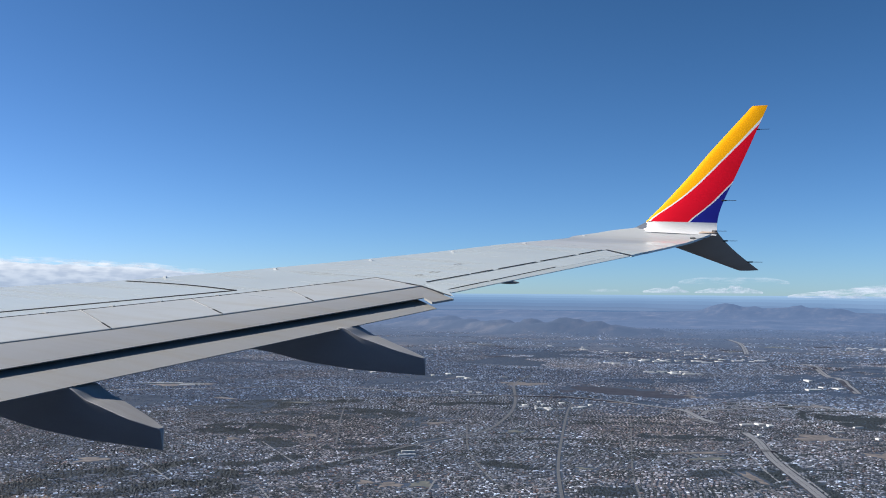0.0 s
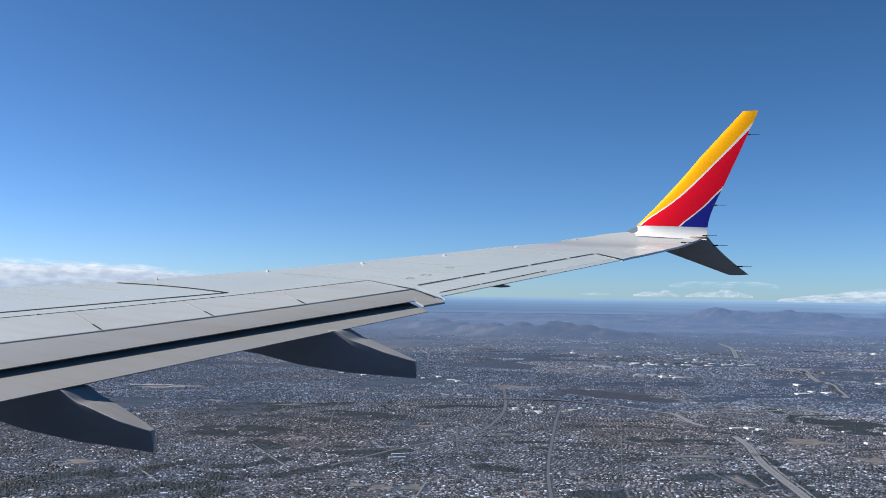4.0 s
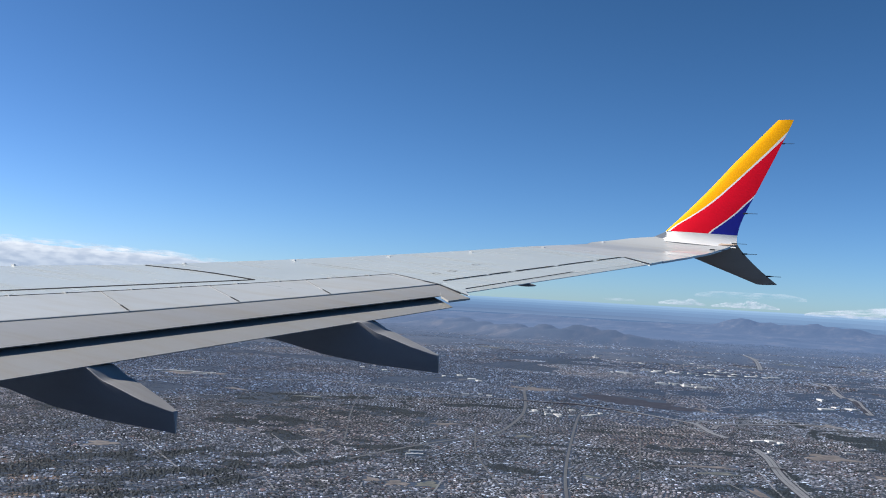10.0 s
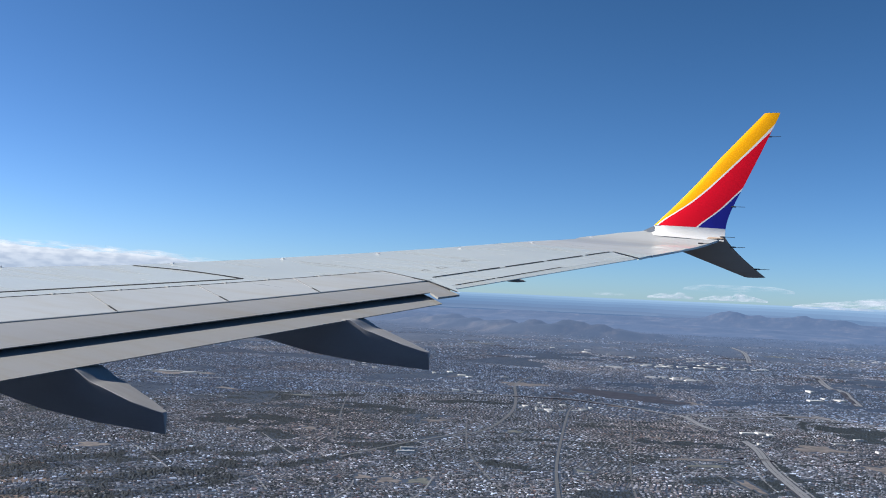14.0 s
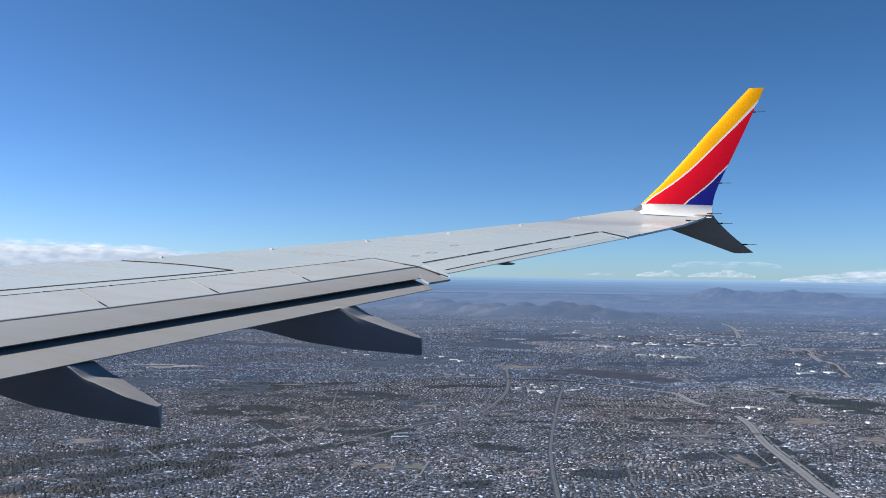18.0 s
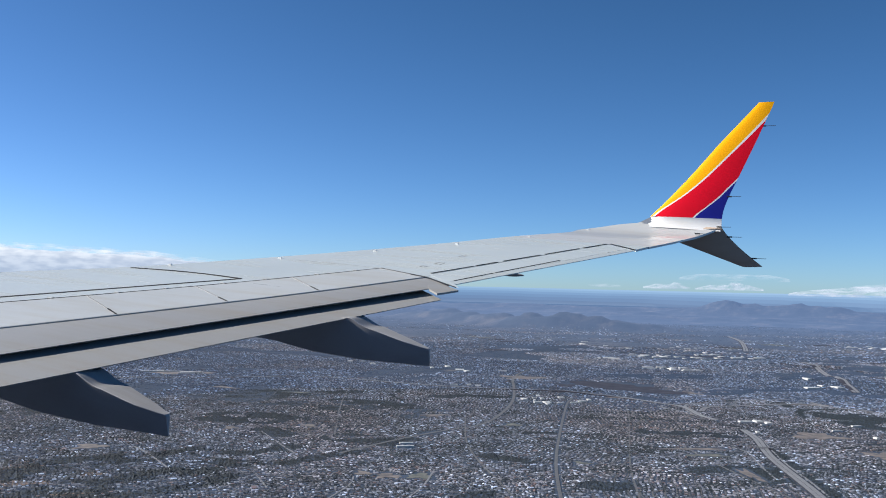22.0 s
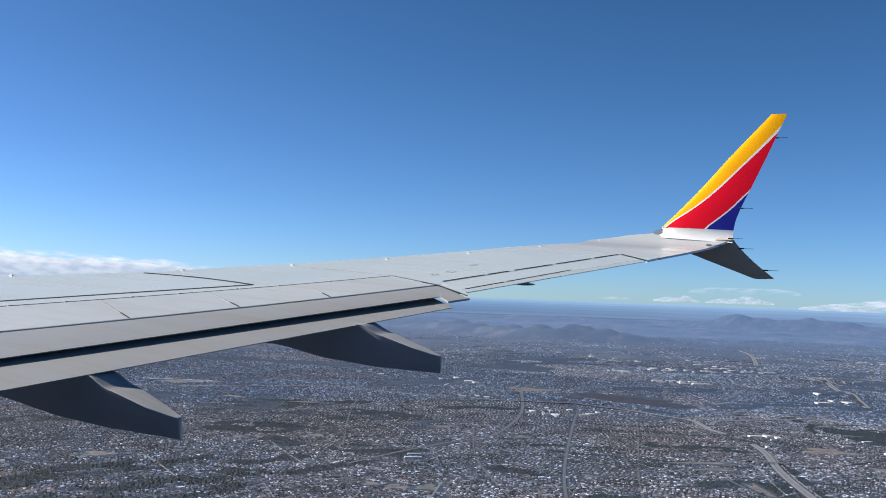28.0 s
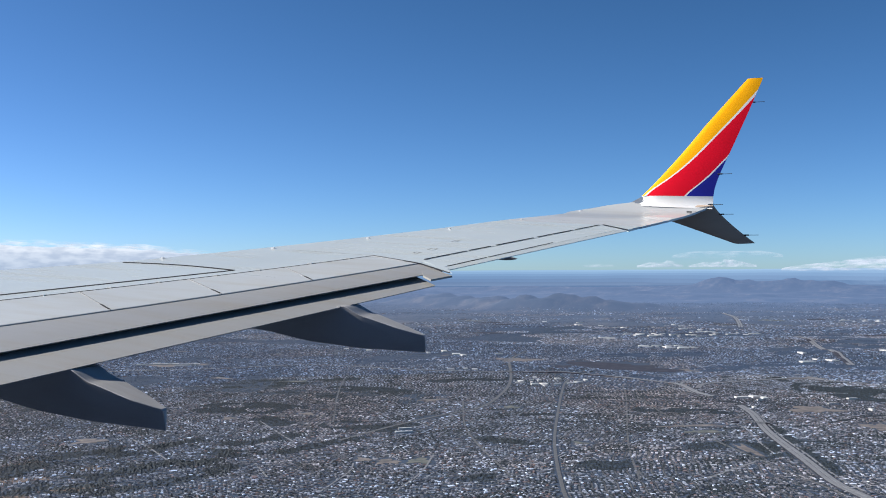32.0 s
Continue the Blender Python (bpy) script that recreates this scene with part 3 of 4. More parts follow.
k = Mat("dry_scrub", 0.95, 0, (0.05, 0.05, 0.05), 0.05)
k.base(k.ramp(k.noise(0.12, 6, 0.65), [(0.3, (0.018, 0.019, 0.027)), (0.55, (0.034, 0.033, 0.043)), (0.75, (0.058, 0.053, 0.060))]))
k.sheen(0.035)
SCRUB = k.m
k = Mat("bare_soil", 0.85)
k.base(k.ramp(k.noise(0.2, 6, 0.65), [(0.32, (0.035, 0.03, 0.03)), (0.5, (0.095, 0.078, 0.068)), (0.7, (0.17, 0.145, 0.125))]))
k.sheen(0.035)
SOIL = k.m
k = Mat("brown_soil", 0.9)
k.base(k.ramp(k.noise(0.35, 6, 0.7), [(0.34, (0.03, 0.024, 0.022)), (0.5, (0.10, 0.066, 0.05)), (0.66, (0.20, 0.13, 0.095))]))
BROWN = k.m
k = Mat("dry_grass", 0.85)
k.base(k.ramp(k.noise(0.25, 6, 0.65), [(0.32, (0.028, 0.036, 0.03)), (0.5, (0.07, 0.072, 0.058)), (0.7, (0.14, 0.13, 0.105))]))
k.sheen(0.035)
GRASS = k.m
k = Mat("concrete_road", 0.7)
k.base(k.ramp(k.noise(0.6, 4), [(0.3, (0.105, 0.108, 0.115)), (0.7, (0.17, 0.172, 0.18))]))
k.sheen(0.035)
CONCRETE = k.m
k = Mat("asphalt_road", 0.75)
k.base(k.ramp(k.noise(0.6, 4), [(0.3, grey(0.04)), (0.7, (0.09, 0.09, 0.092))]))
k.sheen(0.035)
ASPHALT = k.m
k = Mat("street_asphalt", 0.9, 0, (0.1, 0.1, 0.1), 0.1)
k.base(k.ramp(k.noise(0.3, 4), [(0.3, (0.065, 0.067, 0.075)), (0.7, (0.12, 0.122, 0.13))]))
STREET = k.m
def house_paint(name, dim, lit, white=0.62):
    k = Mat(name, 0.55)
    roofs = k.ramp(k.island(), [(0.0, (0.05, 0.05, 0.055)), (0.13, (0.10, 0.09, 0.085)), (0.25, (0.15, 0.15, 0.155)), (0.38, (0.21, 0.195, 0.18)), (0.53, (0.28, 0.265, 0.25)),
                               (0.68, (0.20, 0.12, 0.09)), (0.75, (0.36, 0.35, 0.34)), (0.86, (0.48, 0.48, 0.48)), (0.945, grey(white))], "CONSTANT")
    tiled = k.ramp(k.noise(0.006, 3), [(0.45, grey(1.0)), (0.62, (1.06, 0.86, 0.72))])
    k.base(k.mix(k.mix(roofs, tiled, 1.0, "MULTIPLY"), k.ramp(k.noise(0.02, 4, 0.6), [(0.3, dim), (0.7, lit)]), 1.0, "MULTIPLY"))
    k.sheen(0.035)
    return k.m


# blue haze is tinted into the house colours, more so in the far copy
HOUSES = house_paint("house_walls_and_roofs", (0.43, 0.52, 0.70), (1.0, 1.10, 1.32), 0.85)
FAR_HOUSES = house_paint("hazed_walls_and_roofs", (0.39, 0.53, 0.79), (0.84, 1.03, 1.38), 0.66)
def foliage(name, tones, dim, lit, haze_sheen=0.03):
    k = Mat(name, 0.8)
    k.base(k.mix(k.ramp(k.island(), [(0.0, tones[0]), (0.5, tones[1]), (1.0, tones[2])]), k.ramp(k.noise(2.0, 3), [(0.3, dim), (0.7, lit)]), 1.0, "MULTIPLY"))
    k.sheen(haze_sheen)
    return k.m


# foliage tinted blue for haze; the far copy is lifted and bluer still
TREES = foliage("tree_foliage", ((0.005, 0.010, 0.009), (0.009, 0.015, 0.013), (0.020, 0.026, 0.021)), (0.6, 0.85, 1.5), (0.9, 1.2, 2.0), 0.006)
FAR_TREES = foliage("hazed_foliage", ((0.020, 0.032, 0.046), (0.028, 0.041, 0.056), (0.040, 0.053, 0.066)), (0.6, 0.85, 1.3), (0.9, 1.2, 1.75))
k = Mat("white_flat_roof", 0.5)
k.base(k.mix(k.ramp(k.island(), [(0.0, (0.3, 0.3, 0.3)), (0.5, (0.45, 0.45, 0.45)), (1.0, (0.6, 0.6, 0.6))]), k.ramp(k.noise(0.5, 4), [(0.3, grey(0.85)), (0.7, grey(1.0))]), 1.0, "MULTIPLY"))
ROOF = k.m
k = Mat("warehouse_wall", 0.6)
k.base(k.ramp(k.noise(0.4, 4), [(0.3, grey(0.38)), (0.7, (0.55, 0.53, 0.5))]))
WALL = k.m

# ---- ground sheet: rings round the camera, finer where it looks
az = np.concatenate([np.linspace(-10, 62, 290), np.linspace(62, 350, 100)[1:-1]])
rad = np.concatenate([[0.0], np.geomspace(60, 4900, 230)])
A, Rr = np.meshgrid(np.radians(az), rad)
gx, gy = -Rr * np.sin(A), Rr * np.cos(A)
gz = land(gx, gy)
na, nr = len(az), len(rad)
i, j = np.meshgrid(np.arange(nr - 1), np.arange(na), indexing="ij")
j2 = (j + 1) % na
quads = np.stack([i * na + j, i * na + j2, (i + 1) * na + j2, (i + 1) * na + j], -1).reshape(-1, 4)
sink = np.clip((Rr - 1465) / 110, 0, 1)
gz = gz - 9 * sink
gv = np.stack([gx, gy, gz], -1).reshape(-1, 3)
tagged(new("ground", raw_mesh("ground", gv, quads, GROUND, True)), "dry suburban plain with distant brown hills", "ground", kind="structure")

# ---- roads
MX0, MY0, MW, MH = -1900, 150, 2500, 2000
blocked = np.zeros((MH, MW), bool)


def block(x, y, r):
    for dx in range(-r, r + 1):
        for dy in range(-r, r + 1):
            u, v = (x + dx - MX0).astype(int), (y + dy - MY0).astype(int)
            ok = (u >= 0) & (u < MW) & (v >= 0) & (v < MH)
            blocked[v[ok], u[ok]] = True


def curve_points(pts, step):
    """Points at even steps on a smooth curve through pts."""
    p = np.array(pts, float)
    p = np.concatenate([[2 * p[0] - p[1]], p, [2 * p[-1] - p[-2]]])
    out = []
    for a in range(1, len(p) - 2):
        n = max(2, int(np.linalg.norm(p[a + 1] - p[a]) / step))
        for t in np.arange(n) / n:
            out.append(0.5 * (2 * p[a] + (p[a + 1] - p[a - 1]) * t + (2 * p[a - 1] - 5 * p[a] + 4 * p[a + 1] - p[a + 2]) * t * t + (3 * p[a] - p[a - 1] - 3 * p[a + 1] + p[a + 2]) * t ** 3))
    out.append(p[-2])
    return np.array(out)


def ribbon(c, offset, width, lift, th=0.12):
    d = np.gradient(c, axis=0)
    d /= np.linalg.norm(d, axis=1)[:, None]
    nrm = np.stack([-d[:, 1], d[:, 0]], -1)
    a, b = c + nrm * (offset - width / 2), c + nrm * (offset + width / 2)
    za = np.maximum(land(a[:, 0], a[:, 1]), land(b[:, 0], b[:, 1])) + lift
    rings = [[(p[0], p[1], z), (q[0], q[1], z), (q[0], q[1], z - th - 1.2), (p[0], p[1], z - th - 1.2)] for p, q, z in zip(a, b, za)]
    return loft(rings)


def road(name, pts, width, material, label, lanes=2, step=6.0):
    c = curve_points(pts, step)
    fine = curve_points(pts, 1.0)
    block(fine[:, 0], fine[:, 1], int(width / 2 + 0.25))
    ob = tagged(new(name), label, "road", kind="structure")
    ob.location = (c[0][0], c[0][1], float(land(c[:1, 0], c[:1, 1])[0]))
    home = Matrix.Translation(-ob.location)
    if lanes == 2:
        w = width * 0.44
        for s in (-1, 1):
            v, f = ribbon(c, s * width * 0.26, w, 0.35)
            part("carriageway", v, f, material, ob).matrix_parent_inverse = home
        v, f = ribbon(c, 0, width * 1.25, 0.2)
        part("verge", v, f, SCRUB, ob).matrix_parent_inverse = home
    else:
        v, f = ribbon(c, 0, width, 0.15)
        part("carriageway", v, f, material, ob).matrix_parent_inverse = home
    return ob


road("freeway", [(18, 353), (3, 385), (-7, 406), (-19, 448), (-40, 521), (-53, 583), (-64, 619)], 4.4, CONCRETE, "grey concrete freeway winding through suburbs")
road("freeway", [(-85, 659), (-98, 678), (-115, 717), (-137, 729), (-192, 746), (-255, 753), (-314, 744), (-358, 745), (-444, 753), (-494, 703), (-558, 646), (-589, 599), (-620, 540)], 4.2, CONCRETE, "pale freeway crossing the suburban plain")
road("freeway", [(-101, 702), (-100, 730), (-81, 757), (-61, 782), (-38, 804), (-18, 790), (10, 777)], 4.0, CONCRETE, "pale freeway curving out of an interchange")
road("freeway", [(-1, 922), (-12, 988), (-32, 1101), (-49, 1170), (-70, 1226)], 6.0, CONCRETE, "distant pale freeway towards the hills")
road("freeway", [(-148, 1457), (-161, 1567), (-188, 1752), (-231, 1952)], 7.0, CONCRETE, "distant pale freeway towards the hills")
road("freeway_ramp", [(-133, 711), (-116, 697), (-98, 675), (-87, 657)], 1.5, CONCRETE, "pale concrete freeway ramp", 1)
road("freeway_ramp", [(-105, 689), (-114, 714), (-115, 742), (-98, 769), (-83, 796), (-64, 822), (-43, 834), (-19, 793)], 1.8, CONCRETE, "curving pale concrete freeway ramp", 1)
road("frontage_road", [(-53, 596), (-34, 513), (-20, 466), (-6, 417), (3, 395)], 0.9, CONCRETE, "narrow pale road beside the freeway", 1)
road("frontage_road", [(-62, 546), (-53, 533), (-42, 491), (-33, 460)], 0.9, CONCRETE, "narrow pale road beside the freeway", 1)
road("main_road", [(-93, 337), (-102, 359), (-132, 451), (-161, 558), (-193, 684), (-200, 723)], 1.5, ASPHALT, "grey straight main road between houses", 1)
road("main_road", [(-78, 385), (-100, 467), (-136, 630), (-155, 706)], 1.0, ASPHALT, "grey straight road between houses", 1)
road("main_road", [(-231, 418), (-226, 471), (-218, 516), (-209, 559), (-222, 637), (-239, 700), (-261, 765)], 2.2, ASPHALT, "curving main road lined by trees", 1)
road("main_road", [(-261, 765), (-282, 822), (-301, 891), (-311, 963)], 2.2, ASPHALT, "curving main road lined by trees", 1)
road("main_road", [(-58, 391), (-52, 403), (-46, 421), (-38, 442)], 1.3, CONCRETE, "pale curving street between houses", 1)
road("side_street", [(-323, 379), (-303, 366), (-269, 340)], 0.8, CONCRETE, "pale straight street down a slope", 1)
road("side_street", [(-300, 454), (-271, 426), (-248, 405)], 0.8, CONCRETE, "pale straight street down a slope", 1)
road("side_street", [(-236, 354), (-216, 332)], 0.8, CONCRETE, "pale straight street down a slope", 1)
road("side_street", [(-158, 330), (-164, 367), (-175, 405)], 0.8, CONCRETE, "pale straight street between houses", 1)
road("side_street", [(-183, 315), (-191, 354), (-198, 371)], 0.7, CONCRETE, "pale straight street between houses", 1)
for q in range(9):
    x0 = -880 + 150 * q + rng.uniform(-20, 20)
    y0 = rng.uniform(330, 560)
    ln = rng.uniform(120, 330)
    road("side_street", [(x0, y0), (x0 - 0.27 * ln + rng.uniform(-8, 8), y0 + 0.5 * ln), (x0 - 0.5 * ln, y0 + ln)], 1.0, ASPHALT, "grey residential street", 1, 12)
for q in range(6):
    y0 = 380 + 90 * q + rng.uniform(-14, 14)
    x0 = rng.uniform(-650, -120)
    ln = rng.uniform(120, 300)
    road("side_street", [(x0, y0), (x0 + 0.5 * ln, y0 + 0.18 * ln + rng.uniform(-8, 8)), (x0 + ln, y0 + 0.42 * ln)], 1.0, ASPHALT, "grey residential street", 1, 12)


def overpass(x, y, length, turn):
    """A bridge with two low parapets on two piers."""
    ob = tagged(new("overpass"), "grey concrete road bridge over the freeway", "bridge")
    ob.matrix_basis = pose(x, y, float(land(np.array([x]), np.array([y]))[0]), 0, 0, turn)
    def box(x0, x1, y0, y1, z0, z1):
        return loft([[(x0, y0, z), (x1, y0, z), (x1, y1, z), (x0, y1, z)] for z in (z0, z1)])
    part("deck", *box(-length / 2, length / 2, -0.7, 0.7, 0.95, 1.15), CONCRETE, ob)
    for q in (-0.7, 0.62):
        part("parapet", *box(-length / 2, length / 2, q, q + 0.08, 1.15, 1.27), CONCRETE, ob)
    for q in (-length / 4, length / 4):
        part("pier", *box(q - 0.15, q + 0.15, -0.5, 0.5, -0.6, 0.95), CONCRETE, ob)
    for q in (-1, 1):
        v, f = loft([[(q * (length / 2 - 0.3), -0.7, 1.13), (q * (length / 2 - 0.3), 0.7, 1.13), (q * (length / 2 - 0.3), 0.7, -0.8), (q * (length / 2 - 0.3), -0.7, -0.8)],
                     [(q * (length / 2 + 4), -0.7, 0.1), (q * (length / 2 + 4), 0.7, 0.1), (q * (length / 2 + 4), 0.7, -0.8), (q * (length / 2 + 4), -0.7, -0.8)]])
        part("approach", v, f, SCRUB, ob)


overpass(-50, 547, 14.0, 0.0)


def patch(name, cx, cy, rx, ry, turn, material, label, lift=0.12, clear=True):
    """An open field with an uneven outline that lies on the land."""
    r = np.random.default_rng(int(abs(cx * 7 + cy)))
    n, c, s = 40, math.cos(radians(turn)), math.sin(radians(turn))
    ph = r.uniform(0, 6.28, 3)
    verts, rings = [], 9
    for a in range(rings):
        for b in range(n):
            t = 2 * math.pi * b / n
            w = a / (rings - 1) * (0.9 + 0.24 * math.sin(3 * t + ph[0]) + 0.17 * math.sin(5 * t + ph[1]) + 0.12 * math.sin(9 * t + ph[2]))
            u, v = rx * w * math.copysign(abs(math.cos(t)) ** 0.75, math.cos(t)), ry * w * math.copysign(abs(math.sin(t)) ** 0.75, math.sin(t))
            verts.append((cx + u * c - v * s, cy + u * s + v * c))
    xy = np.array(verts)
    z = land(xy[:, 0], xy[:, 1]) + lift
    z[-n:] -= 1.0
    if clear:
        for w in np.linspace(0, 0.86, int(max(rx, ry)) + 2):
            q = xy[-n:] * w + np.array([cx, cy]) * (1 - w)
            q = np.concatenate([q, (q + np.roll(q, 1, 0)) / 2, (3 * q + np.roll(q, 1, 0)) / 4, (q + 3 * np.roll(q, 1, 0)) / 4])
            block(q[:, 0], q[:, 1], 1)
    faces = [(a * n + b, a * n + (b + 1) % n, (a + 1) * n + (b + 1) % n, (a + 1) * n + b) for a in range(rings - 1) for b in range(n)]
    ob = part(name, [(p[0], p[1], h) for p, h in zip(xy, z)], faces, material, None, "", 60)
    return tagged(ob, label, "field", kind="structure")


patch("scrub_hill", -195, 827, 66, 48, 31, SCRUB, "dark scrub-covered hill among houses")
patch("scrub_hill", -288, 864, 22, 22, 32, SOIL, "bare brown slope of a hill")
patch("scrub_hill", -128, 834, 7, 14, 34, SOIL, "bare brown slope of a hill")
patch("bare_field", -560, 714, 33, 16, 32, SOIL, "bare sandy lot beside the freeway")
patch("bare_field", -34, 802, 18, 9, 30, SOIL, "bare brown ground inside an interchange")
patch("bare_field", -79, 530, 19, 4, 28, SOIL, "pale bare strip beside sports fields")
patch("bare_field", -70, 513, 11, 5, 28, GRASS, "green sports field")
patch("bare_field", -45, 468, 3, 16, 27, SOIL, "bare brown lot beside the freeway")
patch("bare_field", -186, 380, 6, 6, 29, SOIL, "pale dry school field")
patch("bare_field", -198, 380, 4, 5, 23, SOIL, "pale dry school field")
patch("bare_field", -174, 387, 6, 7, 29, GRASS, "pale green school field")
patch("bare_field", -340, 368, 8, 8, 28, SOIL, "bare sandy lot on a slope")
patch("bare_field", -321, 455, 4, 6, 27, SOIL, "small bare sandy lot")
patch("bare_field", -290, 488, 5, 6, 29, SOIL, "small bare sandy lot")
patch("bare_field", -192, 563, 6, 6, 29, GRASS, "pale green sports field")
for x, y, l, w in ((-262, 252, 14, 7), (-285, 262, 11, 6), (-302, 290, 12, 6), (-318, 275, 9, 7), (-270, 285, 8, 4), (-332, 312, 12, 6), (-292, 318, 6, 4)):
    patch("bare_field", x, y, l, w, 40, BROWN, "reddish brown bare slope between houses", 0.06, False)
patch("bare_field", -21, 614, 16, 16, 28, SOIL, "dry open slope between houses")
patch("bare_field", 11, 556, 8, 12, 27, SOIL, "dry open lot between houses")
for q in range(18):
    x0, y0 = rng.uniform(-760, 120), rng.uniform(330, 900)
    s = rng.uniform(3, 9)
    patch("bare_field", x0, y0, s * rng.uniform(1, 1.8), s * 0.6, rng.uniform(-30, 60), rng.choice([0, 1]) and SOIL or GRASS, "small dry open lot")
for q in range(14):
    x0, y0 = rng.uniform(-700, 100), rng.uniform(1150, 1750)
    s = rng.uniform(8, 20)
    patch("bare_field", x0, y0, s * rng.uniform(1.2, 2), s * 0.8, rng.uniform(-20, 30), SCRUB if q % 3 else GRASS, "dry open field far off", 0.3)


# wooded ravines and groves between the streets: a course and half its width
WOODS = [
    ([(-318, 294), (-321, 316), (-315, 340), (-298, 357)], 10),
    ([(-284, 268), (-287, 294), (-278, 306), (-274, 330), (-264, 371)], 5),
    ([(-298, 372), (-295, 388), (-285, 402)], 5),
    ([(-271, 278), (-267, 308), (-264, 335), (-255, 360)], 7),
    ([(-257, 282), (-251, 296), (-243, 320), (-242, 342)], 5),
    ([(-271, 391), (-261, 417)], 7),
    ([(-239, 380), (-230, 417), (-225, 450), (-220, 477)], 5),
    ([(-256, 457), (-236, 468)], 12),
    ([(-351, 483), (-328, 496)], 19),
    ([(-302, 460), (-287, 450)], 10),
    ([(-61, 470), (-50, 476)], 18),
    ([(-30, 451), (-25, 454)], 9),
    ([(-42, 544), (-20, 470), (-7, 422)], 3),
    ([(-9, 732), (18, 682)], 20),
    ([(-115, 842), (-62, 919), (20, 901)], 14),
    ([(-173, 739), (-129, 756)], 8),
    ([(-286, 673), (-244, 706)], 10),
    ([(-100, 407), (-91, 417)], 9),
    ([(-167, 452), (-145, 445)], 6),
    ([(-334, 603), (-292, 608)], 12),
    ([(-112, 582), (-68, 588)], 9),
    ([(-464, 429), (-440, 457)], 12),
    ([(-387, 614), (-355, 659)], 8),
    ([(-211, 948), (-148, 1002)], 18),
    ([(-48, 1014), (31, 1185)], 22),
    ([(-142, 358), (-128, 372)], 6),
]
wooded = np.zeros((MH, MW), bool)
for course, half in WOODS:
    c = curve_points(course, 1.0)
    for u0, v0 in c[:, :2]:
        v1, u1 = np.mgrid[int(v0 - MY0 - half):int(v0 - MY0 + half) + 1, int(u0 - MX0 - half):int(u0 - MX0 + half) + 1]
        ok = (np.hypot(u1 + MX0 - u0, v1 + MY0 - v0) < half * (1 + 0.3 * math.sin(u0 * 0.31 + v0 * 0.17))) & (u1 >= 0) & (u1 < MW) & (v1 >= 0) & (v1 < MH)
        wooded[v1[ok], u1[ok]] = True


def in_belt(x, y):
    """Creeks and canyons that wind between the streets."""
    return np.abs(field(x, y, 61, 48)) < 0.02 * np.clip((1150 - np.hypot(x, y)) / 500, 0, 1)


def in_wood(x, y):
    u, v = np.clip((x - MX0).astype(int), 0, MW - 1), np.clip((y - MY0).astype(int), 0, MH - 1)
    return (wooded[v, u] & (field(x, y, 41, 9) > -0.35)) | (in_belt(x, y) & (field(x, y, 41, 9) > -0.1))



# ---- houses and trees
def reach(x, y):
    """Distance from the aircraft, with wavering bounds beyond the nearest streets."""
    d = np.hypot(x, y)
    return d + np.clip((d - 480) / 200, 0, 1) * 90 * field(x, y, 90, 70)


def scatter_rows(r0, r1, pitch_u, pitch_v, keep, seed, streets=False):
    """Places in rows along streets, district by district, within a range of distance in front of the wing."""
    r = np.random.default_rng(seed)
    xs, ys, ts, lanes = [], [], [], []
    size = 150.0
    for cx in np.arange(-1900, 600, size):
        for cy in np.arange(150, 2700, size):
            d = math.hypot(cx + size / 2, cy + size / 2)
            if d < r0 - 2 * size or d > r1 + 2 * size:
                continue
            turn = radians(46 + r.normal(0, 2) if cx < -150 and cy < 420 else 27 + r.choice([0, 0, 14, -18, 33, -40, 62, 80]) + r.normal(0, 4))
            n = int(size * 1.5 / min(pitch_u, pitch_v))
            u, v = np.meshgrid((np.arange(n) - n / 2) * pitch_u, (np.arange(n) - n / 2), indexing="ij")
            row = np.floor(v)
            vv = (row // 2) * pitch_v * 2.6 + (row % 2) * pitch_v * 1.15
            u = u + 0.9 * np.sin(vv * 0.11 + cx) * 2
            vv = vv + 1.8 * np.sin(u * 0.07 + cy) + 0.8 * np.sin(u * 0.19 + cx)
            x = u * math.cos(turn) - vv * math.sin(turn) + cx + size / 2
            y = u * math.sin(turn) + vv * math.cos(turn) + cy + size / 2
            ok = (abs(x - cx - size / 2) <= size / 2) & (abs(y - cy - size / 2) <= size / 2)
            if streets:
                uu = np.arange(-size * 0.75, size * 0.75, 3.0)
                for b in range(int(-size * 0.75 / (pitch_v * 2.6)), int(size * 0.75 / (pitch_v * 2.6)) + 1):
                    c = b * pitch_v * 2.6 + pitch_v * 1.875
                    lu = uu + 0.9 * np.sin(c * 0.11 + cx) * 2
                    lv = c + 1.8 * np.sin(lu * 0.07 + cy) + 0.8 * np.sin(lu * 0.19 + cx)
                    lx, ly = lu * math.cos(turn) - lv * math.sin(turn) + cx + size / 2, lu * math.sin(turn) + lv * math.cos(turn) + cy + size / 2
                    inside = (abs(lx - cx - size / 2) <= size / 2) & (abs(ly - cy - size / 2) <= size / 2) & (reach(lx, ly) > r0) & (reach(lx, ly) < r1)
                    lanes.append((lx, ly, inside))
            xs.append(x[ok]), ys.append(y[ok]), ts.append(np.full(ok.sum(), turn))
    x, y, t = np.concatenate(xs), np.concatenate(ys), np.concatenate(ts)
    d = reach(x, y)
    a = np.degrees(np.arctan2(-x, y))
    ok = (d > r0) & (d < r1) & (a > -6) & (a < 54) & (r.random(len(x)) < keep * np.clip((2500 - d) / 1000, 0.03, 1))
    x, y, t = x[ok], y[ok], t[ok]
    x, y = x + r.normal(0, 0.13 * pitch_u, len(x)), y + r.normal(0, 0.13 * pitch_u, len(x))
    if streets:
        lay_streets(lanes)
    return x, y, t


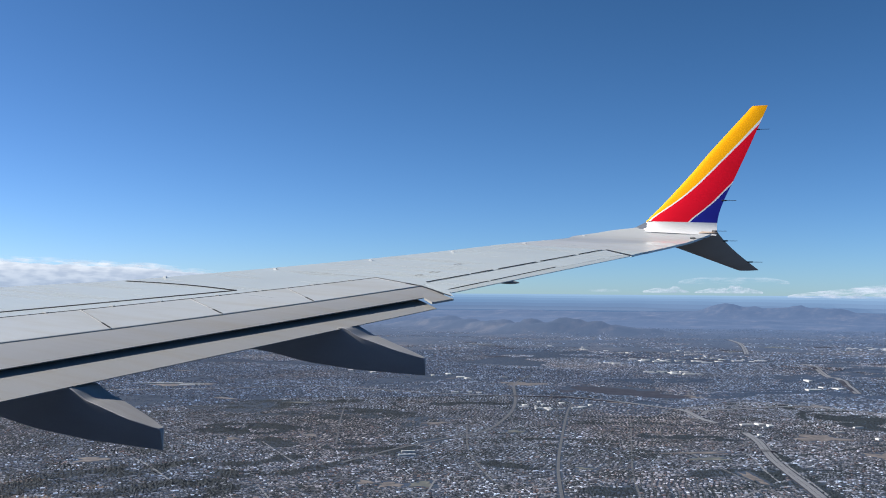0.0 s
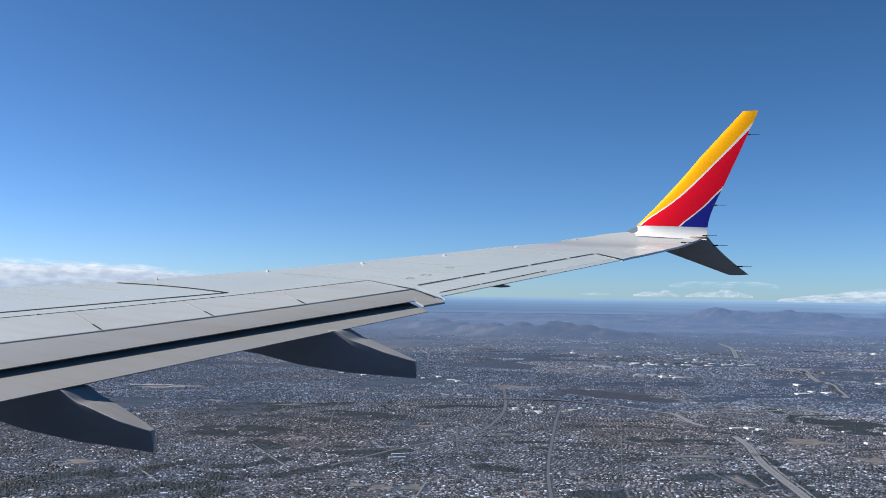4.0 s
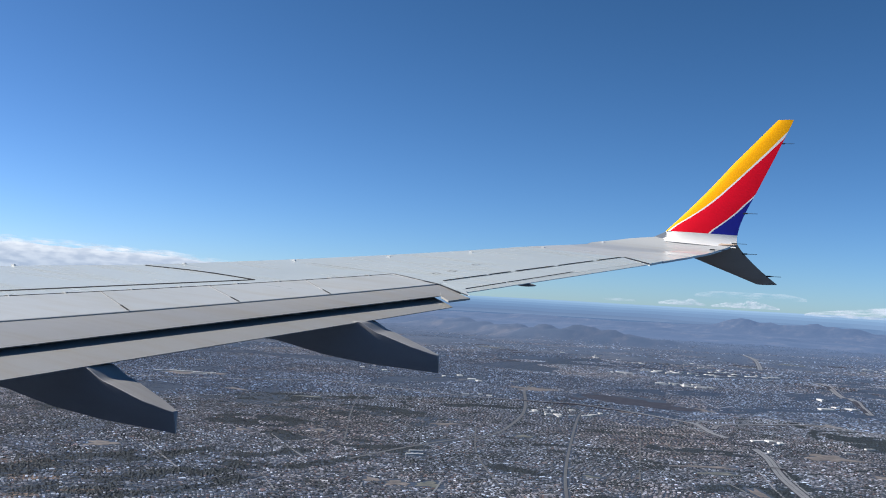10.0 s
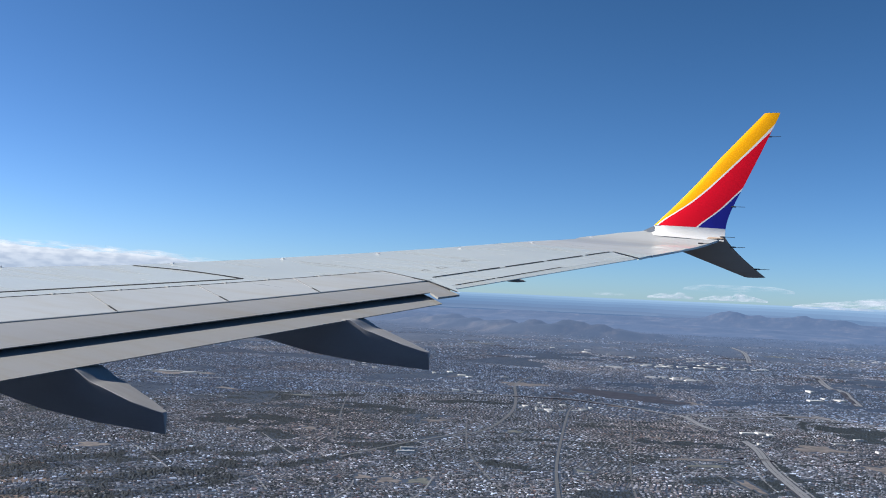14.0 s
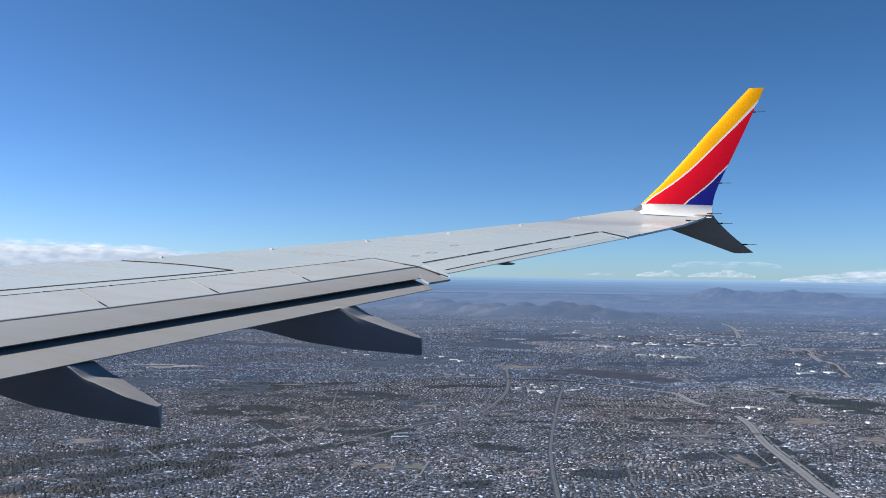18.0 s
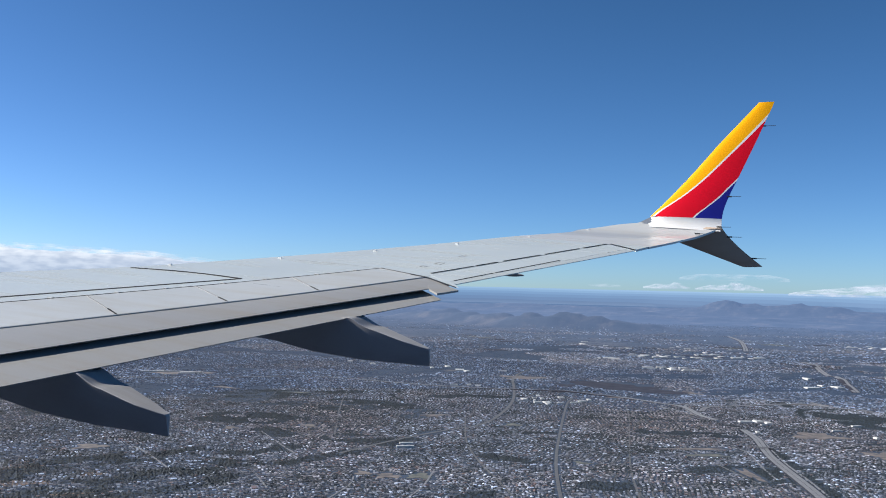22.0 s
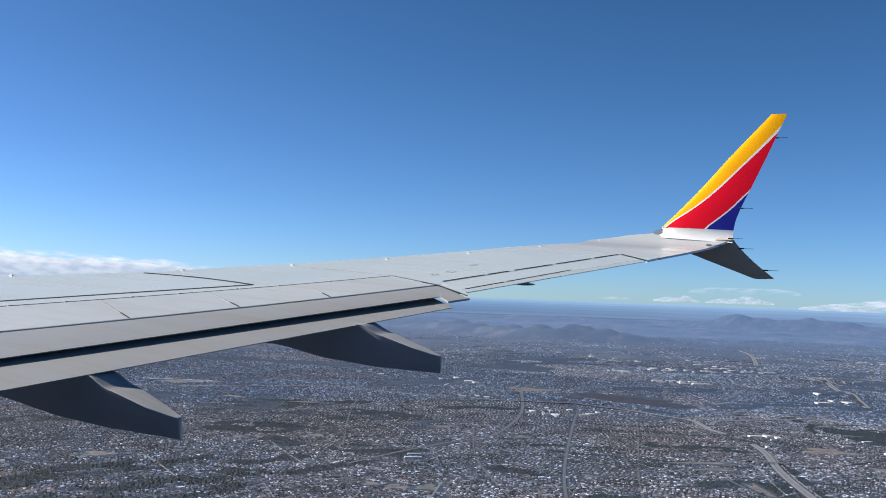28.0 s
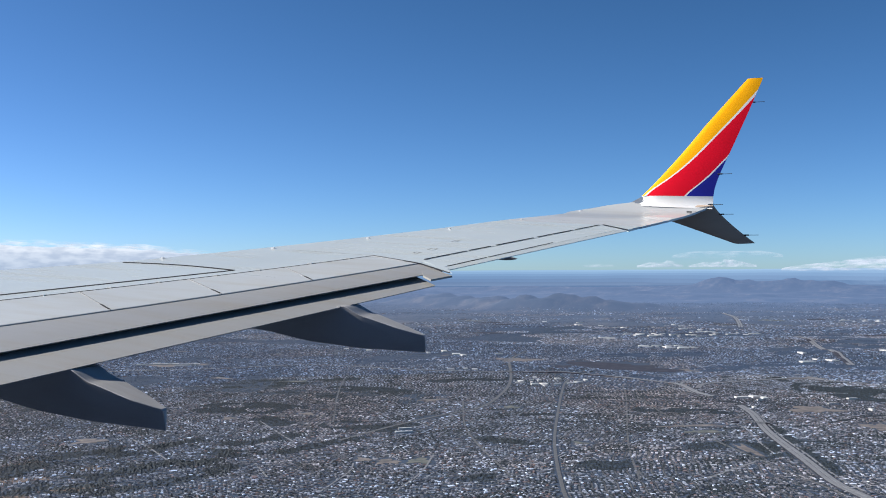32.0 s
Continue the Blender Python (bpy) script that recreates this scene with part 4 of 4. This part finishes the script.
def lay_streets(lanes):
    """All the small residential streets as one sheet of short slabs."""
    verts = []
    for lx, ly, inside in lanes:
        ok = inside[:-1] & inside[1:]
        if not ok.any():
            continue
        dx, dy = np.diff(lx), np.diff(ly)
        n = np.hypot(dx, dy) / 0.36
        nx, ny = -dy / n, dx / n
        z0, z1 = land(lx[:-1], ly[:-1]) + 0.10, land(lx[1:], ly[1:]) + 0.10
        quad = np.stack([np.stack([lx[:-1] + nx, ly[:-1] + ny, z0], -1), np.stack([lx[:-1] - nx, ly[:-1] - ny, z0], -1),
                         np.stack([lx[1:] - nx, ly[1:] - ny, z1], -1), np.stack([lx[1:] + nx, ly[1:] + ny, z1], -1)], 1)
        verts.append(quad[ok & free(lx[:-1], ly[:-1]) & ~in_wood(lx[:-1], ly[:-1])])
    verts = np.concatenate(verts).reshape(-1, 3)
    tagged(new("residential_streets", raw_mesh("residential_streets", verts, np.arange(len(verts)).reshape(-1, 4), STREET)), "grey residential streets between rows of houses", "streets", kind="stuff")


def free(x, y):
    u, v = np.clip((x - MX0).astype(int), 0, MW - 1), np.clip((y - MY0).astype(int), 0, MH - 1)
    return ~blocked[v, u]


def d_far(x, y):
    """How open the land is: none near by, wide gaps between the far suburbs."""
    return np.clip((np.hypot(x, y) - 1150) / 900, -3, 0.6)


def houses(name, r0, r1, pu, pv, keep, seed, size, label, material=None):
    x, y, t = scatter_rows(r0, r1, pu, pv, keep, seed, r0 < 1000)
    ok = free(x, y) & ~in_wood(x, y) & (land(x, y) < G + 6) & (field(x, y, 31, 60) + 0.35 * field(x, y, 33, 8) > -0.8) & (d_far(x, y) < 0.62 + field(x, y, 35, 70) + 0.4 * field(x, y, 36, 22))
    x, y, t = x[ok], y[ok], t[ok]
    r = np.random.default_rng(seed + 1)
    n = len(x)
    l, w = size * r.uniform(0.5, 1.15, n) * r.choice([0.75, 1, 1, 1.2], n), size * r.uniform(0.5, 0.9, n)
    big = r.random(n) < 0.03
    l, w = np.where(big, l * 1.9, l), np.where(big, w * 1.9, w)
    h, rf = size * r.uniform(0.14, 0.22, n), size * r.uniform(0.05, 0.12, n)
    rf = np.where(big, 0.02, rf)
    t = t + np.where(r.random(n) < 0.6, math.pi / 2, 0) + r.normal(0, 0.05, n)
    z = land(x, y)
    base = np.array([(-1, -1, 0), (1, -1, 0), (1, 1, 0), (-1, 1, 0), (-1, -1, 1), (1, -1, 1), (1, 1, 1), (-1, 1, 1), (-0.72, 0, 2), (0.72, 0, 2)], float)
    u, v = base[None, :, 0] * l[:, None] / 2, base[None, :, 1] * w[:, None] / 2
    zz = np.where(base[None, :, 2] == 0, -0.6, np.where(base[None, :, 2] == 1, h[:, None], (h + rf)[:, None]))
    c, s = np.cos(t)[:, None], np.sin(t)[:, None]
    verts = np.stack([x[:, None] + u * c - v * s, y[:, None] + u * s + v * c, z[:, None] + zz], -1).reshape(-1, 3)
    tri = np.array([(0, 1, 5), (0, 5, 4), (1, 2, 6), (1, 6, 5), (2, 3, 7), (2, 7, 6), (3, 0, 4), (3, 4, 7), (4, 5, 9), (4, 9, 8), (6, 7, 8), (6, 8, 9), (5, 6, 9), (7, 4, 8)])
    faces = (tri[None] + 10 * np.arange(n)[:, None, None]).reshape(-1, 3)
    tagged(new(name, raw_mesh(name, verts, faces, material or HOUSES)), label, "houses", kind="stuff")
    return n


def trees(name, r0, r1, count, seed, size, label, material=None):
    r = np.random.default_rng(seed)
    d = np.sqrt(r.uniform(max(330, r0 - 130) ** 2, (r1 + 130) ** 2, count))
    a = np.radians(r.uniform(-6, 54, count))
    x, y = -d * np.sin(a), d * np.cos(a)
    step = 0.95 if r0 < 700 else 1.7 if r0 < 1300 else 3.4
    wx, wy = np.meshgrid(np.arange(-2300, 300, step), np.arange(150, min(r1 + 130, 2150), step))
    wx, wy = wx.ravel(), wy.ravel()
    wd, wa = reach(wx, wy), np.degrees(np.arctan2(-wx, wy))
    near = (wd > r0) & (wd < r1) & (wa > -6) & (wa < 54)
    wx, wy = wx[near], wy[near]
    deep = in_wood(wx, wy) & (r.random(len(wx)) < 0.45)
    wx, wy = wx[deep], wy[deep]
    x, y = np.concatenate([x, wx + r.normal(0, 0.3 * step, len(wx))]), np.concatenate([y, wy + r.normal(0, 0.3 * step, len(wx))])
    count = len(x)
    dens = 0.22 + 0.45 * np.clip(field(x, y, 5, 45), 0, 1) + 1.3 * np.clip(field(x, y, 9, 9) - 0.1, 0, 1) + 0.9 * in_wood(x, y)
    ok = free(x, y) & (reach(x, y) > r0) & (reach(x, y) < r1) & (r.random(count) < dens) & (land(x, y) < G + 5)
    x, y = x[ok], y[ok]
    n = len(x)
    s = size * r.uniform(0.35, 1.0, n) ** 1.3 * (1 + 0.5 * np.clip(field(x, y, 9, 14), 0, 1)) * 1.25
    h = np.minimum(s, 1.6) * r.uniform(0.28, 0.48, n)
    base = np.array([(1, 0, 0.3), (0.3, 0.95, 0.25), (-0.85, 0.55, 0.3), (-0.8, -0.6, 0.2), (0.35, -0.9, 0.3), (0.1, 0.1, 1.0)], float)
    verts = base[None] * np.stack([s / 2, s / 2, h], -1)[:, None, :] * r.uniform(0.7, 1.25, (n, 6, 1))
    t = r.uniform(0, 6.28, n)
    c, q = np.cos(t)[:, None], np.sin(t)[:, None]
    verts = np.stack([verts[..., 0] * c - verts[..., 1] * q + x[:, None], verts[..., 0] * q + verts[..., 1] * c + y[:, None], verts[..., 2] + land(x, y)[:, None] - 0.05], -1).reshape(-1, 3)
    tri = np.array([(k, (k + 1) % 5, 5) for k in range(5)])
    faces = (tri[None] + 6 * np.arange(n)[:, None, None]).reshape(-1, 3)
    tagged(new(name, raw_mesh(name, verts, faces, material or TREES)), label, "trees", kind="stuff")
    return n


# large flat-roofed buildings, each a thing
def warehouse(x, y, l, w, h, turn):
    ob = tagged(new("warehouse"), "long low commercial building with pale flat roof", "building", "commercial buildings")
    z = float(land(np.array([x]), np.array([y]))[0])
    def box(l, w, z0, z1):
        return loft([[(-l / 2, -w / 2, a), (l / 2, -w / 2, a), (l / 2, w / 2, a), (-l / 2, w / 2, a)] for a in (z0, z1)])
    part("wall", *box(l, w, -1.0, h), WALL, ob)
    v, f = box(l * 0.985, w * 0.97, h, h + 0.05)
    part("roof", v, f, ROOF, ob)
    v, f = box(l * 0.12, w * 0.2, h + 0.05, h + 0.25)
    part("roof_unit", [(a + l * 0.2, b, c) for a, b, c in v], f, WALL, ob)
    ob.matrix_basis = pose(x, y, z, 0, 0, turn)
    pts = np.array([(x, y)]) + np.array([(a, b) for a in np.arange(-l / 2, l / 2 + 0.6, 1.0) for b in np.arange(-w / 2, w / 2 + 0.6, 1.0)]) @ np.array([[math.cos(radians(turn)), math.sin(radians(turn))], [-math.sin(radians(turn)), math.cos(radians(turn))]])
    block(pts[:, 0], pts[:, 1], 1)


for cx, cy, n, sx, sy in ((-215, 1230, 34, 55, 26), (-183, 1072, 26, 30, 18), (-155, 1300, 16, 40, 22), (-276, 1165, 12, 14, 10), (20, 1720, 14, 40, 40), (-565, 712, 10, 30, 9), (-300, 762, 6, 16, 5), (-205, 700, 26, 26, 24),
                         (-40, 640, 9, 30, 30), (-420, 930, 12, 120, 60), (-330, 1450, 16, 160, 90), (10, 640, 8, 30, 40), (0, 1000, 12, 60, 60)):
    for _ in range(n):
        l = rng.uniform(3.5, 9) * (1.5 if cy > 900 else 1)
        wx, wy = cx + rng.uniform(-sx, sx), cy + rng.uniform(-sy, sy)
        if not free(wx + l * 0.4 * np.cos(np.arange(7)), wy + l * 0.4 * np.sin(np.arange(7))).all():
            continue
        warehouse(wx, wy, l, l * rng.uniform(0.3, 0.7), rng.uniform(0.6, 1.1), 27 + rng.choice([0, 90]) + rng.normal(0, 5))

for x, y, l, w, turn in ((-575, 716, 26, 4.5, 29), (-553, 722, 20, 5, 29), (-548, 708, 14, 3.5, 29), (-590, 706, 12, 4, 29), (-212, 452, 9, 2.2, 33), (-216, 462, 7, 2.0, 33)):
    warehouse(x, y, l, w, 0.8, turn)
houses("near_houses", 330, 780, 1.6, 1.9, 0.85, 11, 1.3, "rows of small suburban houses with grey and tan roofs")
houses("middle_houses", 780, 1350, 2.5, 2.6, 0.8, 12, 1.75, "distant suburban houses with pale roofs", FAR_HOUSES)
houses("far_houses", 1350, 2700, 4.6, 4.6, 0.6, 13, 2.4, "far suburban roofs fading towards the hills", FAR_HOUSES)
trees("near_trees", 330, 780, 370000, 21, 1.15, "dark green trees between the houses")
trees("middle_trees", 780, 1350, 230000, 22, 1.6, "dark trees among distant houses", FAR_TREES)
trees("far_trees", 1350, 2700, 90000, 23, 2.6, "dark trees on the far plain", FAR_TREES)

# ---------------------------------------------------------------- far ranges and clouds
k = Mat("hazed_ridge_scrub", 0.9)
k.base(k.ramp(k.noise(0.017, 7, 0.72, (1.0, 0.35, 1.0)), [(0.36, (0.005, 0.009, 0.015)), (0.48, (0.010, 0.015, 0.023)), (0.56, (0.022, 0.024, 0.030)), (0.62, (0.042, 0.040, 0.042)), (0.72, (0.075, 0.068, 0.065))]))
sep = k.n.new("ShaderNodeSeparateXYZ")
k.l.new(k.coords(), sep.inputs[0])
# haze put in as a blue glow that grows with distance
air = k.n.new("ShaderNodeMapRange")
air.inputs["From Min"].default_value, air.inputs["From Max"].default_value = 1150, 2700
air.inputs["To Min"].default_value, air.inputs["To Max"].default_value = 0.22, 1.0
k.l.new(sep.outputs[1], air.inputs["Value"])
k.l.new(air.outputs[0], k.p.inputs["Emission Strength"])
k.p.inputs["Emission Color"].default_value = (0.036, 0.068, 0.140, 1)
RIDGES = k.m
az = np.radians(np.linspace(-60, 110, 420))
A, Rr = np.meshgrid(az, np.geomspace(1440, 4780, 190))
gx, gy = -Rr * np.sin(A), Rr * np.cos(A)
gz = land(gx, gy, HILLS + RIDGE) + 0.06
gz[0] -= 3
i, j = np.meshgrid(np.arange(189), np.arange(419), indexing="ij")
quads = np.stack([i * 420 + j, i * 420 + j + 1, (i + 1) * 420 + j + 1, (i + 1) * 420 + j], -1).reshape(-1, 4)
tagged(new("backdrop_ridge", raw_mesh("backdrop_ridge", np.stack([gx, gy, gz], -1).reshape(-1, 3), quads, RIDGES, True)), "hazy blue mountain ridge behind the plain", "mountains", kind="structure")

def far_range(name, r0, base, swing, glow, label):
    """One of several low ranges behind each other, each glowing paler than the one before it to build up haze."""
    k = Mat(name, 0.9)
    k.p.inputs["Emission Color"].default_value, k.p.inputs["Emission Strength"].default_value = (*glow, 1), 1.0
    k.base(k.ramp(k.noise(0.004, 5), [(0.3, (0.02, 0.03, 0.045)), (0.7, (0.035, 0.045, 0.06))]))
    rings = []
    for b in range(361):
        a = radians(-60 + 180 * b / 360)
        p = r0 * 0.013
        top = base + swing * (math.sin(3.1 * a + p) + 0.6 * math.sin(7.7 * a + 2 * p) + 0.4 * math.sin(17 * a + 3 * p) + 0.2 * math.sin(41 * a + p) + 0.12 * math.sin(97 * a))
        rings.append([(-r * math.sin(a), r * math.cos(a), z) for r, z in ((r0, -110), (r0 + 2, -60), (r0 + 14, top - 14), (r0 + 22, top), (r0 + 30, -110))])
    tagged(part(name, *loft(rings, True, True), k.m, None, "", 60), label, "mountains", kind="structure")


far_range("far_range", 4770, -46, 6, (0.060, 0.100, 0.178), "low range glowing blue as haze near the horizon")
far_range("far_range", 4795, -31, 5, (0.068, 0.116, 0.204), "low range glowing blue as haze near the horizon")
far_range("far_range", 4820, -17, 4, (0.078, 0.136, 0.232), "low range glowing paler as haze near the horizon")
far_range("far_range", 4845, -5, 3, (0.092, 0.160, 0.264), "low range glowing pale as haze on the horizon")
far_range("far_range", 4870, 6, 2, (0.115, 0.193, 0.300), "low range glowing pale as haze on the horizon")
far_range("far_range", 4895, 15, 1.2, (0.140, 0.226, 0.335), "low range glowing palest as haze on the horizon")

def cloud_stuff(name, gaps=None, size=0.012):
    """White vapour that glows in place of sunlight; gaps: the span of the noise over which it thins out."""
    k = Mat(name, 1.0, 0, (0.12, 0.125, 0.13), 0.0)
    k.p.inputs["Emission Strength"].default_value = 1.0
    sep = k.n.new("ShaderNodeSeparateXYZ")
    k.l.new(k.coords(), sep.inputs[0])
    up = k.n.new("ShaderNodeMapRange")
    up.inputs["From Min"].default_value, up.inputs["From Max"].default_value = 45, 150
    k.l.new(sep.outputs[2], up.inputs["Value"])
    # sunlit tops, grey undersides and shaded folds are put into the glow's colour
    height = k.ramp(up.outputs[0], [(0.0, (0.26, 0.30, 0.36)), (0.45, (0.30, 0.335, 0.39)), (0.8, (0.40, 0.425, 0.46))])
    folds = k.ramp(k.noise(0.014, 4, 0.5, (1.0, 1.0, 3.5)), [(0.38, (0.78, 0.82, 0.88)), (0.6, (1.05, 1.05, 1.05))])
    k.l.new(k.mix(height, folds, 1.0, "MULTIPLY"), k.p.inputs["Emission Color"])
    if gaps:
        m = k.n.new("ShaderNodeMapRange")
        m.inputs["From Min"].default_value, m.inputs["From Max"].default_value = gaps
        k.l.new(k.noise(size, 6, 0.62, (1.0, 1.0, 4.5) if size < 0.02 else (1.0, 1.0, 1.6)), m.inputs["Value"])
        k.l.new(m.outputs[0], k.p.inputs["Alpha"])
    return k.m


CLOUD = cloud_stuff("cloud")
THIN_CLOUD = cloud_stuff("thin_cloud", (0.36, 0.66))
CUMULUS = cloud_stuff("cumulus", (0.33, 0.75), 0.03)
THIN_CUMULUS = cloud_stuff("thin_cumulus", (0.42, 1.0), 0.03)
WISP = cloud_stuff("cloud_wisp", (0.42, 1.0))


def sheet(name, az0, az1, low, high, d, material, label, seed, ragged=0.05):
    """A long thin layer of cloud with a ragged upper edge and tapering ends."""
    rings = []
    for b in range(241):
        az = lerp(az0, az1, b / 240)
        t = min(1.0, 5 * b / 240, 5 * (240 - b) / 240) ** 0.6
        crest = low(az) + (high(az) - low(az)) * t * (1 - ragged + ragged * noise.fractal(Vector((az * (0.5 if ragged < 0.1 else 2.4), seed, 0)), 0.8, 2.1, 5))
        ring = []
        for c in range(17):
            e = lerp(low(az) - 0.1, crest, c / 16)
            q = noise.fractal(Vector((az * 0.7, e * 5.0, seed)), 0.9, 2.2, 5)
            dd = d + 60 * (c / 16) ** 2 - 5 * q
            ring.append((-dd * math.sin(radians(az)), dd * math.cos(radians(az)), dd * math.tan(radians(e))))
        rings.append(ring)
    return tagged(part(name, *loft(rings, False, False), material, None, "", 80), label, "cloud", kind="structure")


def heap(*tops):
    """The crest of a cumulus over its flat base: place, half width and height of each tower."""
    return lambda a: 0.5 + sum(h * math.exp(-((a - c) / w) ** 2) for c, w, h in tops)


for d, k, seed, m in ((4700, 0.82, 21.0, CUMULUS), (4712, 1.0, 24.0, THIN_CUMULUS)):
    sheet("cumulus_cloud", 8.9, 11.5, lambda a: 0.42, heap((10.7, 0.4, 0.14 * k), (9.7, 0.35, 0.3 * k), (10.2, 0.8, 0.08 * k)), d, m, "small white cumulus cloud above the mountains", seed, 0.3)
    sheet("cumulus_cloud", 4.9, 8.6, lambda a: 0.42, heap((7.6, 0.6, 0.2 * k), (6.5, 0.5, 0.42 * k), (5.7, 0.5, 0.2 * k)), d + 3, m, "white cumulus cloud with ragged top above the mountains", seed + 1, 0.3)
sheet("cumulus_cloud", 12.8, 14.6, lambda a: 0.46, heap((13.7, 0.4, 0.07)), 4706, WISP, "small flat white cumulus cloud above the mountains", 27.0, 0.3)
sheet("cloud_layer", -14, 3.6, lambda a: 0.18, lambda a: 0.62 + 0.02 * (3 - a), 4740, THIN_CLOUD, "thin flat layer of white cloud", 2.0)
sheet("cloud_layer", -16, 2.2, lambda a: 0.30, lambda a: 0.84 + 0.01 * (3 - a), 4745, WISP, "faint upper layer of thin white cloud", 5.0)
sheet("cloud_layer", 3.5, 9.5, lambda a: 0.95, lambda a: 1.22, 4750, WISP, "faint streak of thin cloud over the cumulus", 8.0)
rise = lambda a: 0.1 + (1.4 + 0.032 * (a - 32.8)) * min(1.0, max(0.0, (a - 28.5) / 4.0))
sheet("cloud_bank", 27, 90, lambda a: -0.3, lambda a: 0.88 * rise(a), 4600, CLOUD, "long bank of glowing white cloud with painted grey folds", 11.0)
sheet("cloud_bank", 27, 90, lambda a: -0.3, lambda a: rise(a), 4620, THIN_CLOUD, "ragged white upper edge of a cloud bank", 14.0)
sheet("cloud_bank", 27, 90, lambda a: -0.3, lambda a: 1.08 * rise(a), 4640, WISP, "thin white veil over a cloud bank", 17.0)
